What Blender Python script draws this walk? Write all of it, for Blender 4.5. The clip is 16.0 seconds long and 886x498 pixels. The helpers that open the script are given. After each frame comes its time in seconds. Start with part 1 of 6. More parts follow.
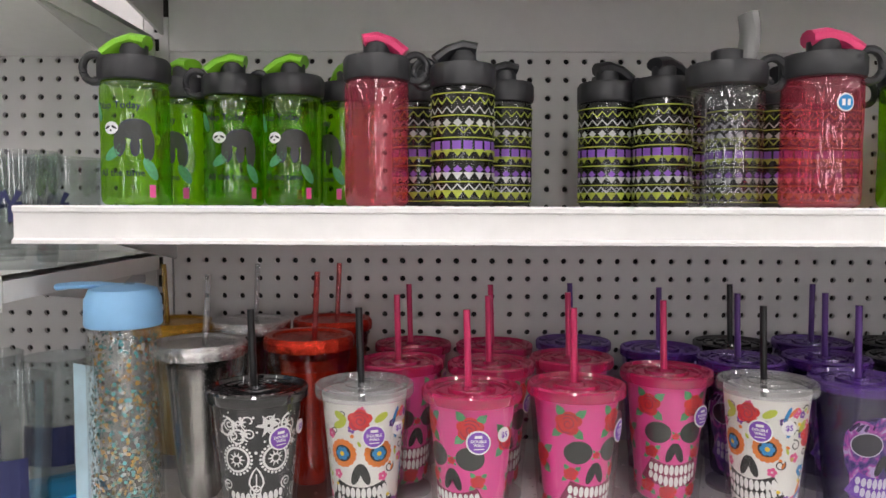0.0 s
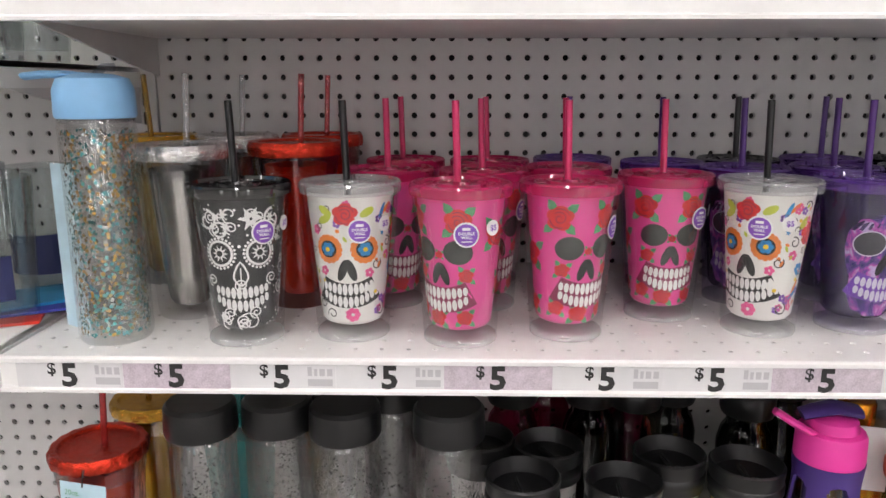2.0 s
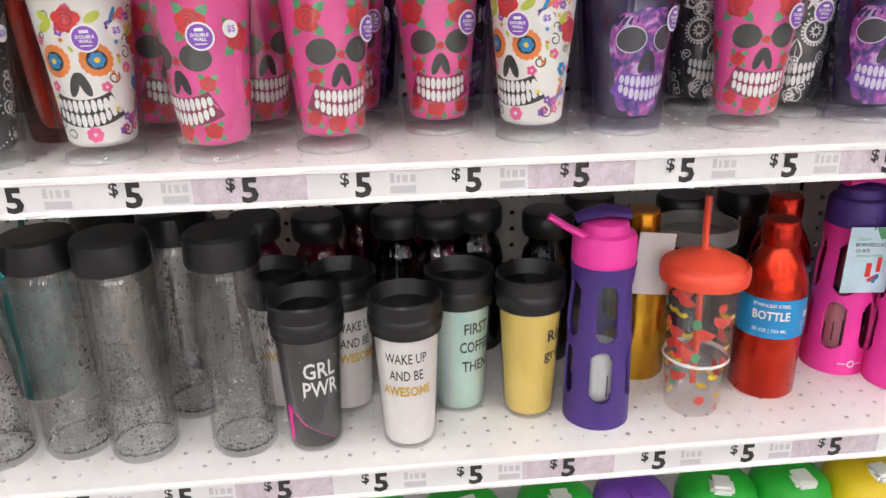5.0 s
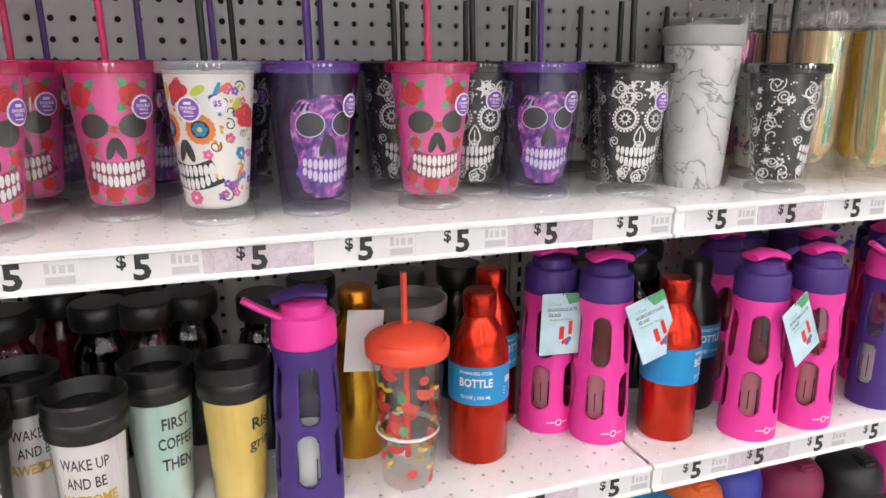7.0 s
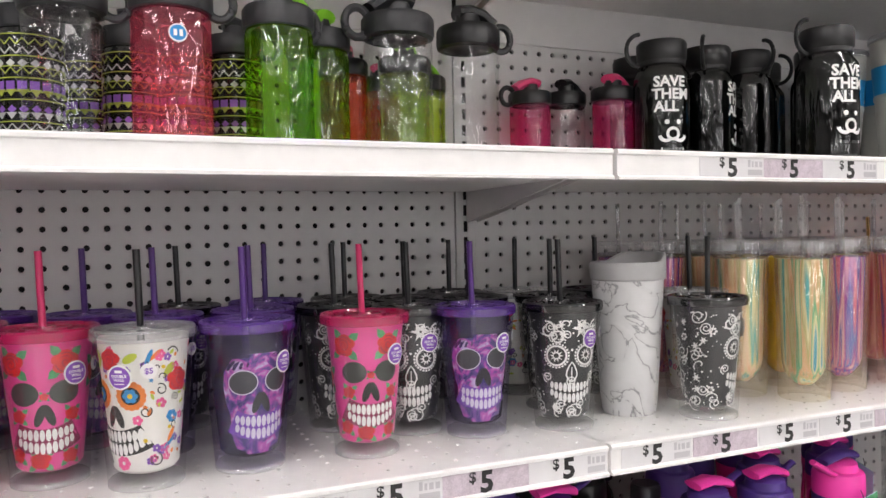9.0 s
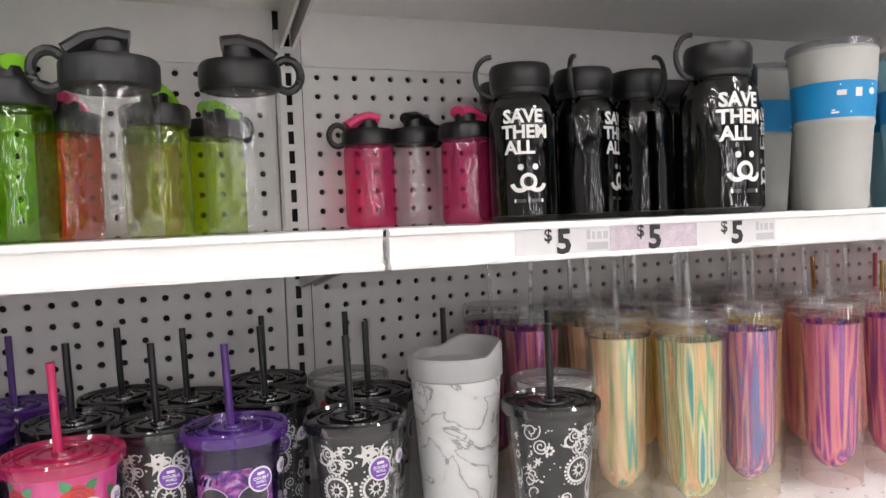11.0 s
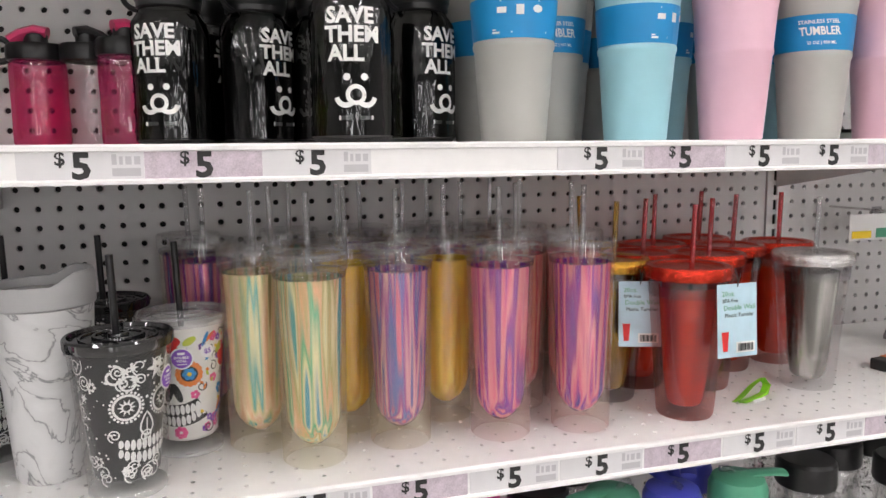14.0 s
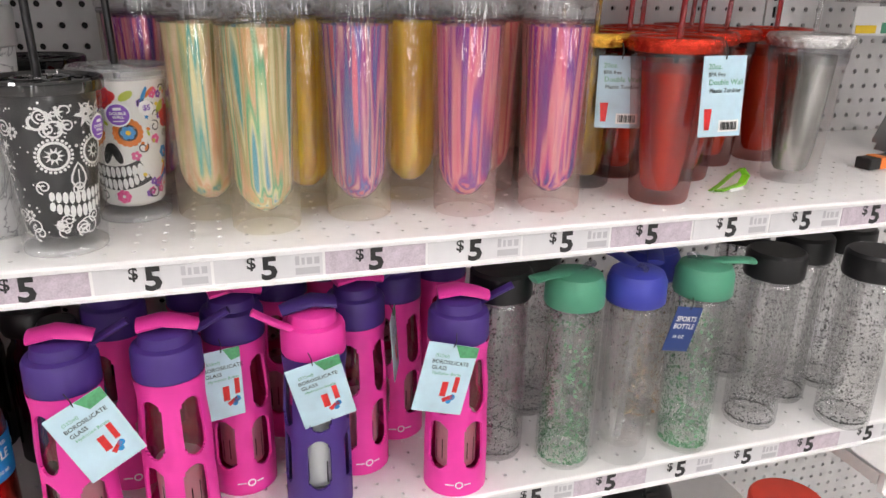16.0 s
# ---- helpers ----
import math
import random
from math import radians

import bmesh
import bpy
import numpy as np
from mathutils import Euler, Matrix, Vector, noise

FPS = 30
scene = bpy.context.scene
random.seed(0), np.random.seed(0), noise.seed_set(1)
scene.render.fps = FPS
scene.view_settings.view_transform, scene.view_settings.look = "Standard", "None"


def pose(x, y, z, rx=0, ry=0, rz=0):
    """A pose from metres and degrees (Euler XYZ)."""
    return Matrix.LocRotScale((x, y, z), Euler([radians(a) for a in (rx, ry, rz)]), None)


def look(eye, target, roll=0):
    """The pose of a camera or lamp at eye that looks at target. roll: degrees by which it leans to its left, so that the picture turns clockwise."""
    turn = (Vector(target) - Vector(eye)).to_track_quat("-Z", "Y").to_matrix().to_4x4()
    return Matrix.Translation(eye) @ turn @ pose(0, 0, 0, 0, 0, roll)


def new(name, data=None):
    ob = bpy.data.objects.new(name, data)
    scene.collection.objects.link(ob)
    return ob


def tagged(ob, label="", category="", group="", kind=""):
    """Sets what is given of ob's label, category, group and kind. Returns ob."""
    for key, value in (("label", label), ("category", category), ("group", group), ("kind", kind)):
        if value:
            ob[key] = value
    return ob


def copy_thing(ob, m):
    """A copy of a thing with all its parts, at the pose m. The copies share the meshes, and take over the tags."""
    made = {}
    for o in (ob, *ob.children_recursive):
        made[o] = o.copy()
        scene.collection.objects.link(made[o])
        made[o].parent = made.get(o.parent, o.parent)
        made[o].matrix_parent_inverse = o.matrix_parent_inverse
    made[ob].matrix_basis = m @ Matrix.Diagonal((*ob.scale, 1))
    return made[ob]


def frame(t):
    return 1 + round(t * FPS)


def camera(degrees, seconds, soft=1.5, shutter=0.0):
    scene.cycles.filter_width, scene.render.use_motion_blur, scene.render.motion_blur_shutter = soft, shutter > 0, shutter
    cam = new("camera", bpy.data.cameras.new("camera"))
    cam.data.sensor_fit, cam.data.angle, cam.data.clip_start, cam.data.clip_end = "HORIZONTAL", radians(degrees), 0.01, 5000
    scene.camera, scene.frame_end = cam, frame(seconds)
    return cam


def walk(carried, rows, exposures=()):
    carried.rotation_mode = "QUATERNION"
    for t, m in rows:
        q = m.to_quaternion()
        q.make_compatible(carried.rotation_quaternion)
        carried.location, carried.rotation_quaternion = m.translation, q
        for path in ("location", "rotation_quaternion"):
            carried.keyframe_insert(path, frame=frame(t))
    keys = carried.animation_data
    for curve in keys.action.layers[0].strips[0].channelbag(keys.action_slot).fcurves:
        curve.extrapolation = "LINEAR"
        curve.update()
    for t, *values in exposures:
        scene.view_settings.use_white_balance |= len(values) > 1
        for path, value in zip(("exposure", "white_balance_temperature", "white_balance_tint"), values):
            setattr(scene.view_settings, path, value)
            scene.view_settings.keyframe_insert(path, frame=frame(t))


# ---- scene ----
cam = camera(61.7, 16.0)

PATH = [
    (0, (0.406, -1.049, 1.387), (0.395, 0.948, 1.271), 0.2),
    (0.5, (0.409, -1.045, 1.363), (0.399, 0.948, 1.203), 0.4),
    (1, (0.413, -1.039, 1.348), (0.409, 0.947, 1.116), 0.4),
    (1.5, (0.419, -1.034, 1.324), (0.399, 0.941, 1.004), 0.1),
    (2, (0.428, -1.027, 1.299), (0.389, 0.926, 0.867), -0.0),
    (2.5, (0.436, -1.018, 1.28), (0.391, 0.909, 0.75), 0.1),
    (3, (0.439, -1.015, 1.271), (0.393, 0.874, 0.615), 0.2),
    (3.2, (0.444, -1.015, 1.265), (0.403, 0.861, 0.574), 0.0),
    (5.3, (0.601, -1.035, 1.21), (0.823, 0.827, 0.513), -1.1),
    (5.5, (0.613, -1.036, 1.21), (0.878, 0.824, 0.526), -0.9),
    (6, (0.632, -1.039, 1.211), (1.062, 0.804, 0.564), -0.1),
    (6.5, (0.669, -1.052, 1.208), (1.244, 0.776, 0.635), 0.2),
    (7, (0.698, -1.058, 1.213), (1.365, 0.761, 0.714), 0.3),
    (7.5, (0.708, -1.065, 1.219), (1.435, 0.76, 0.841), 0.2),
    (8, (0.708, -1.074, 1.242), (1.445, 0.772, 1.016), -0.7),
    (8.5, (0.716, -1.085, 1.273), (1.467, 0.766, 1.179), -1.2),
    (8.7, (0.718, -1.085, 1.281), (1.487, 0.76, 1.236), -1.0),
    (10.8, (1.026, -0.989, 1.392), (1.714, 0.888, 1.328), -2.0),
    (11, (1.059, -0.986, 1.392), (1.756, 0.887, 1.315), -2.3),
    (11.5, (1.115, -0.966, 1.401), (1.891, 0.877, 1.366), -2.7),
    (12, (1.21, -0.984, 1.41), (1.927, 0.882, 1.357), -2.5),
    (12.5, (1.335, -1.02, 1.403), (1.988, 0.869, 1.32), -1.2),
    (13, (1.427, -1.063, 1.399), (2.029, 0.84, 1.277), -0.6),
    (13.5, (1.487, -1.086, 1.391), (2.056, 0.824, 1.218), -0.5),
    (14, (1.517, -1.08, 1.375), (2.077, 0.824, 1.12), -0.7),
    (14.5, (1.536, -1.066, 1.355), (2.104, 0.817, 0.992), -0.6),
    (15, (1.55, -1.057, 1.329), (2.109, 0.801, 0.842), -0.5),
    (15.5, (1.556, -1.053, 1.31), (2.118, 0.768, 0.703), 0.3),
    (16, (1.555, -1.053, 1.291), (2.115, 0.744, 0.614), 1.0),
]
walk(cam, [(t, look(eye, target, roll)) for t, eye, target, roll in PATH],
     [(0, -0.15), (1.5, -0.1), (3, -0.12), (5.3, 0.15), (6, 0.2), (7.5, 0.1), (8.5, 0.0), (11, 0.2), (12, 0.0), (13.5, -0.1), (15, -0.08), (16, 0.0)])

# ---------- light ----------
scene.cycles.transparent_max_bounces = 32
world = bpy.data.worlds.new("world")
world.use_nodes = True
scene.world = world
world.node_tree.nodes["Background"].inputs[0].default_value = (0.9, 0.95, 1, 1)
world.node_tree.nodes["Background"].inputs[1].default_value = 0.05
LAMP = 24.5

ZA, ZB, ZC, ZD, ZT = 1.386, 1.053, 0.731, 0.40, 1.672   # shelf tops
BAY = 1.2192
LIP = -0.385
INCH = 0.0254


# ---------- materials ----------
def nodes_of(name):
    m = bpy.data.materials.new(name)
    m.use_nodes = True
    return m, m.node_tree.nodes, m.node_tree.links


def mat(name, col, rough=0.45, metal=0.0, vary=0.12, scale=40, bump=0.05, coat=0.0, stretch=None, emit=0.0):
    """Painted, plastic or metal surface with fine and coarse variation."""
    m, n, l = nodes_of(name)
    b = n["Principled BSDF"]
    b.inputs["Roughness"].default_value = rough
    b.inputs["Metallic"].default_value = metal
    b.inputs["Coat Weight"].default_value = coat
    tc = n.new("ShaderNodeTexCoord")
    mp = n.new("ShaderNodeMapping")
    if stretch:
        mp.inputs["Scale"].default_value = stretch
    l.new(tc.outputs["Object"], mp.inputs["Vector"])
    n1 = n.new("ShaderNodeTexNoise")
    n1.inputs["Scale"].default_value = scale
    n1.inputs["Detail"].default_value = 4
    n2 = n.new("ShaderNodeTexNoise")
    n2.inputs["Scale"].default_value = scale / 9
    l.new(mp.outputs[0], n1.inputs["Vector"])
    l.new(mp.outputs[0], n2.inputs["Vector"])
    add = n.new("ShaderNodeMath")
    add.operation = "ADD"
    l.new(n1.outputs["Fac"], add.inputs[0])
    l.new(n2.outputs["Fac"], add.inputs[1])
    ramp = n.new("ShaderNodeMapRange")
    ramp.inputs["From Min"].default_value = 0.6
    ramp.inputs["From Max"].default_value = 1.4
    ramp.inputs["To Min"].default_value = 1 - vary
    ramp.inputs["To Max"].default_value = 1 + vary * 0.5
    l.new(add.outputs[0], ramp.inputs["Value"])
    mul = n.new("ShaderNodeVectorMath")
    mul.operation = "SCALE"
    mul.inputs[0].default_value = col[:3]
    l.new(ramp.outputs[0], mul.inputs["Scale"])
    l.new(mul.outputs[0], b.inputs["Base Color"])
    if bump:
        bp = n.new("ShaderNodeBump")
        bp.inputs["Strength"].default_value = bump
        bp.inputs["Distance"].default_value = 0.002
        l.new(n1.outputs["Fac"], bp.inputs["Height"])
        l.new(bp.outputs[0], b.inputs["Normal"])
    return m


def clear(name, tint, gloss=1.6, rough=0.04, body=0.0, bodycol=(1, 1, 1), wave=0.5, streak=()):
    """Thin clear or tinted plastic wall: see-through, glossy, with upright ripples."""
    m, n, l = nodes_of(name)
    n.remove(n["Principled BSDF"])
    out = n["Material Output"]
    t = n.new("ShaderNodeBsdfTransparent")
    t.inputs[0].default_value = (*tint, 1)
    g = n.new("ShaderNodeBsdfGlossy")
    g.inputs["Roughness"].default_value = rough
    lw = n.new("ShaderNodeLayerWeight")
    lw.inputs["Blend"].default_value = 0.22
    f = n.new("ShaderNodeMapRange")
    f.inputs["To Min"].default_value = 0.06 * (gloss - 0.45)
    f.inputs["To Max"].default_value = 0.26 * (gloss - 0.45)
    l.new(lw.outputs["Facing"], f.inputs["Value"])
    tc = n.new("ShaderNodeTexCoord")
    mp = n.new("ShaderNodeMapping")
    mp.inputs["Scale"].default_value = (1.3, 1.3, 0.3)
    nz = n.new("ShaderNodeTexNoise")
    nz.inputs["Scale"].default_value = 70
    bp = n.new("ShaderNodeBump")
    bp.inputs["Strength"].default_value = wave
    bp.inputs["Distance"].default_value = 0.003
    l.new(tc.outputs["Object"], mp.inputs[0])
    l.new(mp.outputs[0], nz.inputs["Vector"])
    l.new(nz.outputs["Fac"], bp.inputs["Height"])
    l.new(bp.outputs[0], g.inputs["Normal"])
    mix = n.new("ShaderNodeMixShader")
    l.new(f.outputs[0], mix.inputs[0])
    src = t
    if body:
        d = n.new("ShaderNodeBsdfDiffuse")
        d.inputs[0].default_value = (*bodycol, 1)
        if streak:
            ms = n.new("ShaderNodeMapping")
            ms.inputs["Scale"].default_value = (1, 1, 0.05)
            ns = n.new("ShaderNodeTexNoise")
            ns.inputs["Scale"].default_value = 60
            cr = n.new("ShaderNodeValToRGB")
            while len(cr.color_ramp.elements) < len(streak):
                cr.color_ramp.elements.new(0.5)
            for i, c in enumerate(streak):
                cr.color_ramp.elements[i].position = 0.34 + 0.32 * i / (len(streak) - 1)
                cr.color_ramp.elements[i].color = (*c, 1)
            l.new(tc.outputs["Object"], ms.inputs[0])
            l.new(ms.outputs[0], ns.inputs["Vector"])
            l.new(ns.outputs["Fac"], cr.inputs[0])
            l.new(cr.outputs[0], d.inputs[0])
        m2 = n.new("ShaderNodeMixShader")
        m2.inputs[0].default_value = body
        l.new(t.outputs[0], m2.inputs[1])
        l.new(d.outputs[0], m2.inputs[2])
        src = m2
    l.new(src.outputs[0], mix.inputs[1])
    l.new(g.outputs[0], mix.inputs[2])
    l.new(mix.outputs[0], out.inputs[0])
    return m


def streaked(name, cols, metal=0.85, rough=0.12, scale=85, alpha=1.0):
    """Metallised film with upright streaks that run through several hues."""
    m, n, l = nodes_of(name)
    b = n["Principled BSDF"]
    b.inputs["Metallic"].default_value = metal
    b.inputs["Roughness"].default_value = rough
    b.inputs["Alpha"].default_value = alpha
    tc = n.new("ShaderNodeTexCoord")
    info = n.new("ShaderNodeObjectInfo")
    off = n.new("ShaderNodeVectorMath")
    off.operation = "SCALE"
    off.inputs[0].default_value = (3, 5, 0)
    l.new(info.outputs["Random"], off.inputs["Scale"])
    ad = n.new("ShaderNodeVectorMath")
    l.new(tc.outputs["Object"], ad.inputs[0])
    l.new(off.outputs[0], ad.inputs[1])
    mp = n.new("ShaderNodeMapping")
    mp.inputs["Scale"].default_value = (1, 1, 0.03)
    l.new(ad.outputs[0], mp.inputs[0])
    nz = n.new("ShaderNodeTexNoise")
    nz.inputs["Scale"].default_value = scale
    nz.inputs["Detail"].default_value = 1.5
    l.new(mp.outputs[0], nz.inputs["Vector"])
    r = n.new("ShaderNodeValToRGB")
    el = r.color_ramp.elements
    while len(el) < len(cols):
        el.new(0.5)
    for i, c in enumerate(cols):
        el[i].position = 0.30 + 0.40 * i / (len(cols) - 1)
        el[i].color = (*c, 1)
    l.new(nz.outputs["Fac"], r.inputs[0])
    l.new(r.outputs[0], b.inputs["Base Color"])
    bp = n.new("ShaderNodeBump")
    bp.inputs["Strength"].default_value = 0.35
    bp.inputs["Distance"].default_value = 0.002
    l.new(nz.outputs["Fac"], bp.inputs["Height"])
    l.new(bp.outputs[0], b.inputs["Normal"])
    return m


def cloudy(name, cols, scale=25, rough=0.4, distort=2.0, detail=6):
    """Printed clouded pattern: galaxy or marble."""
    m, n, l = nodes_of(name)
    b = n["Principled BSDF"]
    b.inputs["Roughness"].default_value = rough
    tc = n.new("ShaderNodeTexCoord")
    nz = n.new("ShaderNodeTexNoise")
    nz.inputs["Scale"].default_value = scale
    nz.inputs["Detail"].default_value = detail
    nz.inputs["Distortion"].default_value = distort
    l.new(tc.outputs["Object"], nz.inputs["Vector"])
    r = n.new("ShaderNodeValToRGB")
    el = r.color_ramp.elements
    while len(el) < len(cols):
        el.new(0.5)
    for i, (p, c) in enumerate(cols):
        el[i].position = p
        el[i].color = (*c, 1)
    l.new(nz.outputs["Fac"], r.inputs[0])
    l.new(r.outputs[0], b.inputs["Base Color"])
    return m


WHITE = mat("shelf_paint", (0.82, 0.81, 0.80), 0.35, vary=0.06, scale=60, bump=0.03)
PEG = mat("pegboard_paint", (0.66, 0.645, 0.64), 0.55, vary=0.07, scale=30, bump=0.04)
# near-black colour that stands in for the shade inside the pegboard holes
HOLESHADE = mat("hole_shade", (0.02, 0.018, 0.017), 0.9)
FLOORM = mat("floor_vinyl", (0.42, 0.41, 0.39), 0.12, vary=0.12, scale=12)
WALLM = mat("store_wall", (0.26, 0.25, 0.25), 0.7, vary=0.15, scale=6)
CEILM = mat("ceiling_tile", (0.7, 0.7, 0.69), 0.8, vary=0.1, scale=30)
BLACK = mat("black_plastic", (0.008, 0.008, 0.009), 0.34, vary=0.3, bump=0.1)
CHAR = mat("charcoal_plastic", (0.022, 0.023, 0.026), 0.42, vary=0.25, bump=0.1)
PINKP = mat("pink_plastic", (0.80, 0.06, 0.20), 0.35)
HOTPINK = mat("magenta_silicone", (0.86, 0.045, 0.38), 0.5, vary=0.1, bump=0.08)
VIOLET = mat("violet_silicone", (0.06, 0.025, 0.20), 0.5, vary=0.15, bump=0.08)
PURPLE = mat("purple_plastic", (0.20, 0.06, 0.48), 0.35)
DKPURPLE = mat("dark_purple_plastic", (0.09, 0.03, 0.20), 0.35)
LIME = mat("lime_plastic", (0.25, 0.62, 0.03), 0.4)
REDP = mat("red_plastic", (0.75, 0.06, 0.035), 0.4, vary=0.1)
CORAL = mat("coral_plastic", (0.85, 0.085, 0.04), 0.4, vary=0.1)
SKYB = mat("sky_blue_plastic", (0.26, 0.52, 0.82), 0.45)
MINT = mat("mint_plastic", (0.09, 0.34, 0.21), 0.45)
BLUEP = mat("blue_plastic", (0.05, 0.06, 0.42), 0.4)
GREENP = mat("green_plastic", (0.015, 0.42, 0.03), 0.45)
YELP = mat("yellow_plastic", (0.80, 0.58, 0.01), 0.45)
CYANP = mat("cyan_plastic", (0.02, 0.32, 0.62), 0.45)
ORANGEP = mat("orange_plastic", (0.85, 0.16, 0.03), 0.45)
MAROON = mat("maroon_plastic", (0.25, 0.02, 0.08), 0.5)
GREYP = mat("grey_plastic", (0.22, 0.22, 0.22), 0.5)
PAPER = mat("white_paper", (0.80, 0.79, 0.79), 0.6, vary=0.04)
LABELP = mat("label_paper", (0.69, 0.68, 0.69), 0.6, vary=0.08)
LILAC = mat("lilac_paper", (0.58, 0.50, 0.56), 0.6, vary=0.3, scale=700, bump=0)
FAINT = mat("faint_grey_ink", (0.50, 0.49, 0.51), 0.6, vary=0.1)
INK = mat("black_ink", (0.02, 0.02, 0.02), 0.6)
WINK = mat("white_ink", (0.82, 0.82, 0.80), 0.5, vary=0.05)
REDINK = mat("red_ink", (0.72, 0.03, 0.03), 0.5, vary=0.3, scale=300)
LEAF = mat("leaf_green_ink", (0.10, 0.38, 0.17), 0.5, vary=0.4, scale=300)
LIMEBAND = mat("lime_band_ink", (0.34, 0.40, 0.04), 0.5, vary=0.3, scale=200)
PALEBAND = mat("pale_band_ink", (0.48, 0.48, 0.47), 0.5, vary=0.3, scale=200)
LIMEINK = mat("lime_ink", (0.50, 0.58, 0.05), 0.5)
PURINK = mat("purple_ink", (0.22, 0.08, 0.46), 0.5)
ORINK = mat("orange_ink", (0.80, 0.22, 0.03), 0.5)
BLUEINK = mat("blue_ink", (0.02, 0.25, 0.58), 0.5)
PINKINK = mat("pink_ink", (0.80, 0.10, 0.30), 0.5)
YELINK = mat("yellow_ink", (0.85, 0.60, 0.03), 0.5)
GREYINK = mat("grey_ink", (0.045, 0.05, 0.045), 0.5)
NAVYINK = mat("navy_ink", (0.015, 0.02, 0.09), 0.5)
GOLDINK = mat("gold_ink", (0.72, 0.45, 0.06), 0.35, metal=0.4)
TAGBLUE = mat("pale_blue_card", (0.56, 0.76, 0.86), 0.4, vary=0.35, scale=25)
TAGDARK = mat("dark_blue_card", (0.02, 0.05, 0.20), 0.4)
BANDBLUE = mat("blue_paper_band", (0.01, 0.27, 0.60), 0.45, vary=0.08)
CUPPINK = mat("pink_liner", (0.80, 0.085, 0.34), 0.3, vary=0.12)
CUPWHITE = mat("white_liner", (0.80, 0.79, 0.75), 0.4, vary=0.05)
CUPBLACK = mat("black_liner", (0.02, 0.02, 0.022), 0.35)
GALAXY = cloudy("galaxy_liner", [(0.38, (0.03, 0.02, 0.14)), (0.48, (0.16, 0.06, 0.30)), (0.55, (0.55, 0.08, 0.40)), (0.63, (0.62, 0.48, 0.68))], 34)
MARBLE = cloudy("marble_print", [(0.40, (0.62, 0.62, 0.62)), (0.485, (0.58, 0.58, 0.58)), (0.5, (0.22, 0.22, 0.23)), (0.515, (0.60, 0.60, 0.60)), (0.7, (0.70, 0.70, 0.70))], 16, distort=1.2)
CLEAR = clear("clear_plastic", (0.97, 0.97, 0.97))
CLEARD = clear("smoky_plastic", (0.80, 0.80, 0.82))
SMOKYW = clear("grey_tinted_plastic", (0.93, 0.93, 0.93), gloss=2.0)
LIDPINK = clear("pink_lid_plastic", (0.90, 0.16, 0.36), gloss=2.2, body=0.5, bodycol=(0.62, 0.03, 0.16), wave=0.15)
LIDPURPLE = clear("purple_lid_plastic", (0.36, 0.16, 0.66), gloss=2.2, body=0.5, bodycol=(0.14, 0.04, 0.36), wave=0.15)
LIDBLACK = clear("black_lid_plastic", (0.22, 0.22, 0.23), gloss=2.4, body=0.55, bodycol=(0.012, 0.012, 0.014), wave=0.15)
LIDCLEAR = clear("frosted_lid_plastic", (0.86, 0.86, 0.87), gloss=2.2, body=0.30, bodycol=(0.55, 0.55, 0.56), wave=0.15)
LIDWHITE = clear("hazy_lid_plastic", (0.985, 0.985, 0.985), gloss=1.7, body=0.05, bodycol=(0.85, 0.85, 0.86), wave=0.15)
DARKPURPLEC = clear("purple_liner_plastic", (0.28, 0.20, 0.44), gloss=1.2, body=0.35, bodycol=(0.05, 0.03, 0.13), wave=0.1)
STRAWPINK = mat("pink_straw_plastic", (0.62, 0.035, 0.14), 0.28, vary=0.2)
CLEARP = clear("lilac_clear_plastic", (0.84, 0.80, 0.92))
GREENC = clear("green_clear_plastic", (0.52, 0.84, 0.05), body=0.06, bodycol=(0.36, 0.75, 0.02))
REDC = clear("red_clear_plastic", (0.97, 0.46, 0.52), body=0.14, bodycol=(0.92, 0.10, 0.20))
PINKC = clear("pink_clear_plastic", (0.96, 0.30, 0.52), body=0.12, bodycol=(0.95, 0.08, 0.36))
LIMEC = clear("lime_clear_plastic", (0.70, 0.85, 0.12), body=0.1, bodycol=(0.6, 0.75, 0.05))
ORC = clear("orange_clear_plastic", (0.85, 0.18, 0.06), body=0.2, bodycol=(0.8, 0.12, 0.04))
SMOKEC = clear("black_clear_plastic", (0.16, 0.17, 0.17), gloss=1.6)
MAGC = clear("dark_magenta_clear_plastic", (0.55, 0.10, 0.28), gloss=1.6)
TEALC = clear("teal_clear_plastic", (0.25, 0.65, 0.65))
WINEC = clear("wine_clear_plastic", (0.74, 0.50, 0.47), gloss=1.7)
GLASSM = clear("thin_glass", (0.88, 0.90, 0.90), gloss=1.5, rough=0.02, wave=0.1)
FILM = clear("iridescent_shell", (0.99, 0.97, 0.90), gloss=1.8, rough=0.05, body=0.09, bodycol=(0.95, 0.86, 0.52), streak=((0.95, 0.80, 0.36), (0.90, 0.92, 0.66), (0.95, 0.66, 0.60), (0.62, 0.86, 0.74)))
FILMP = clear("pink_iridescent_shell", (0.99, 0.93, 0.92), gloss=1.8, rough=0.05, body=0.09, bodycol=(0.95, 0.70, 0.62), streak=((0.96, 0.84, 0.30), (0.95, 0.56, 0.62), (0.93, 0.86, 0.60), (0.86, 0.48, 0.74)))
FOILRED = mat("red_foil", (0.66, 0.05, 0.025), 0.18, metal=0.9, vary=0.4, scale=330, bump=1.0)
FOILSIL = mat("silver_foil", (0.72, 0.71, 0.70), 0.2, metal=0.95, vary=0.4, scale=330, bump=1.0)
FOILGOLD = mat("gold_foil", (0.72, 0.40, 0.06), 0.2, metal=0.95, vary=0.4, scale=330, bump=1.0)
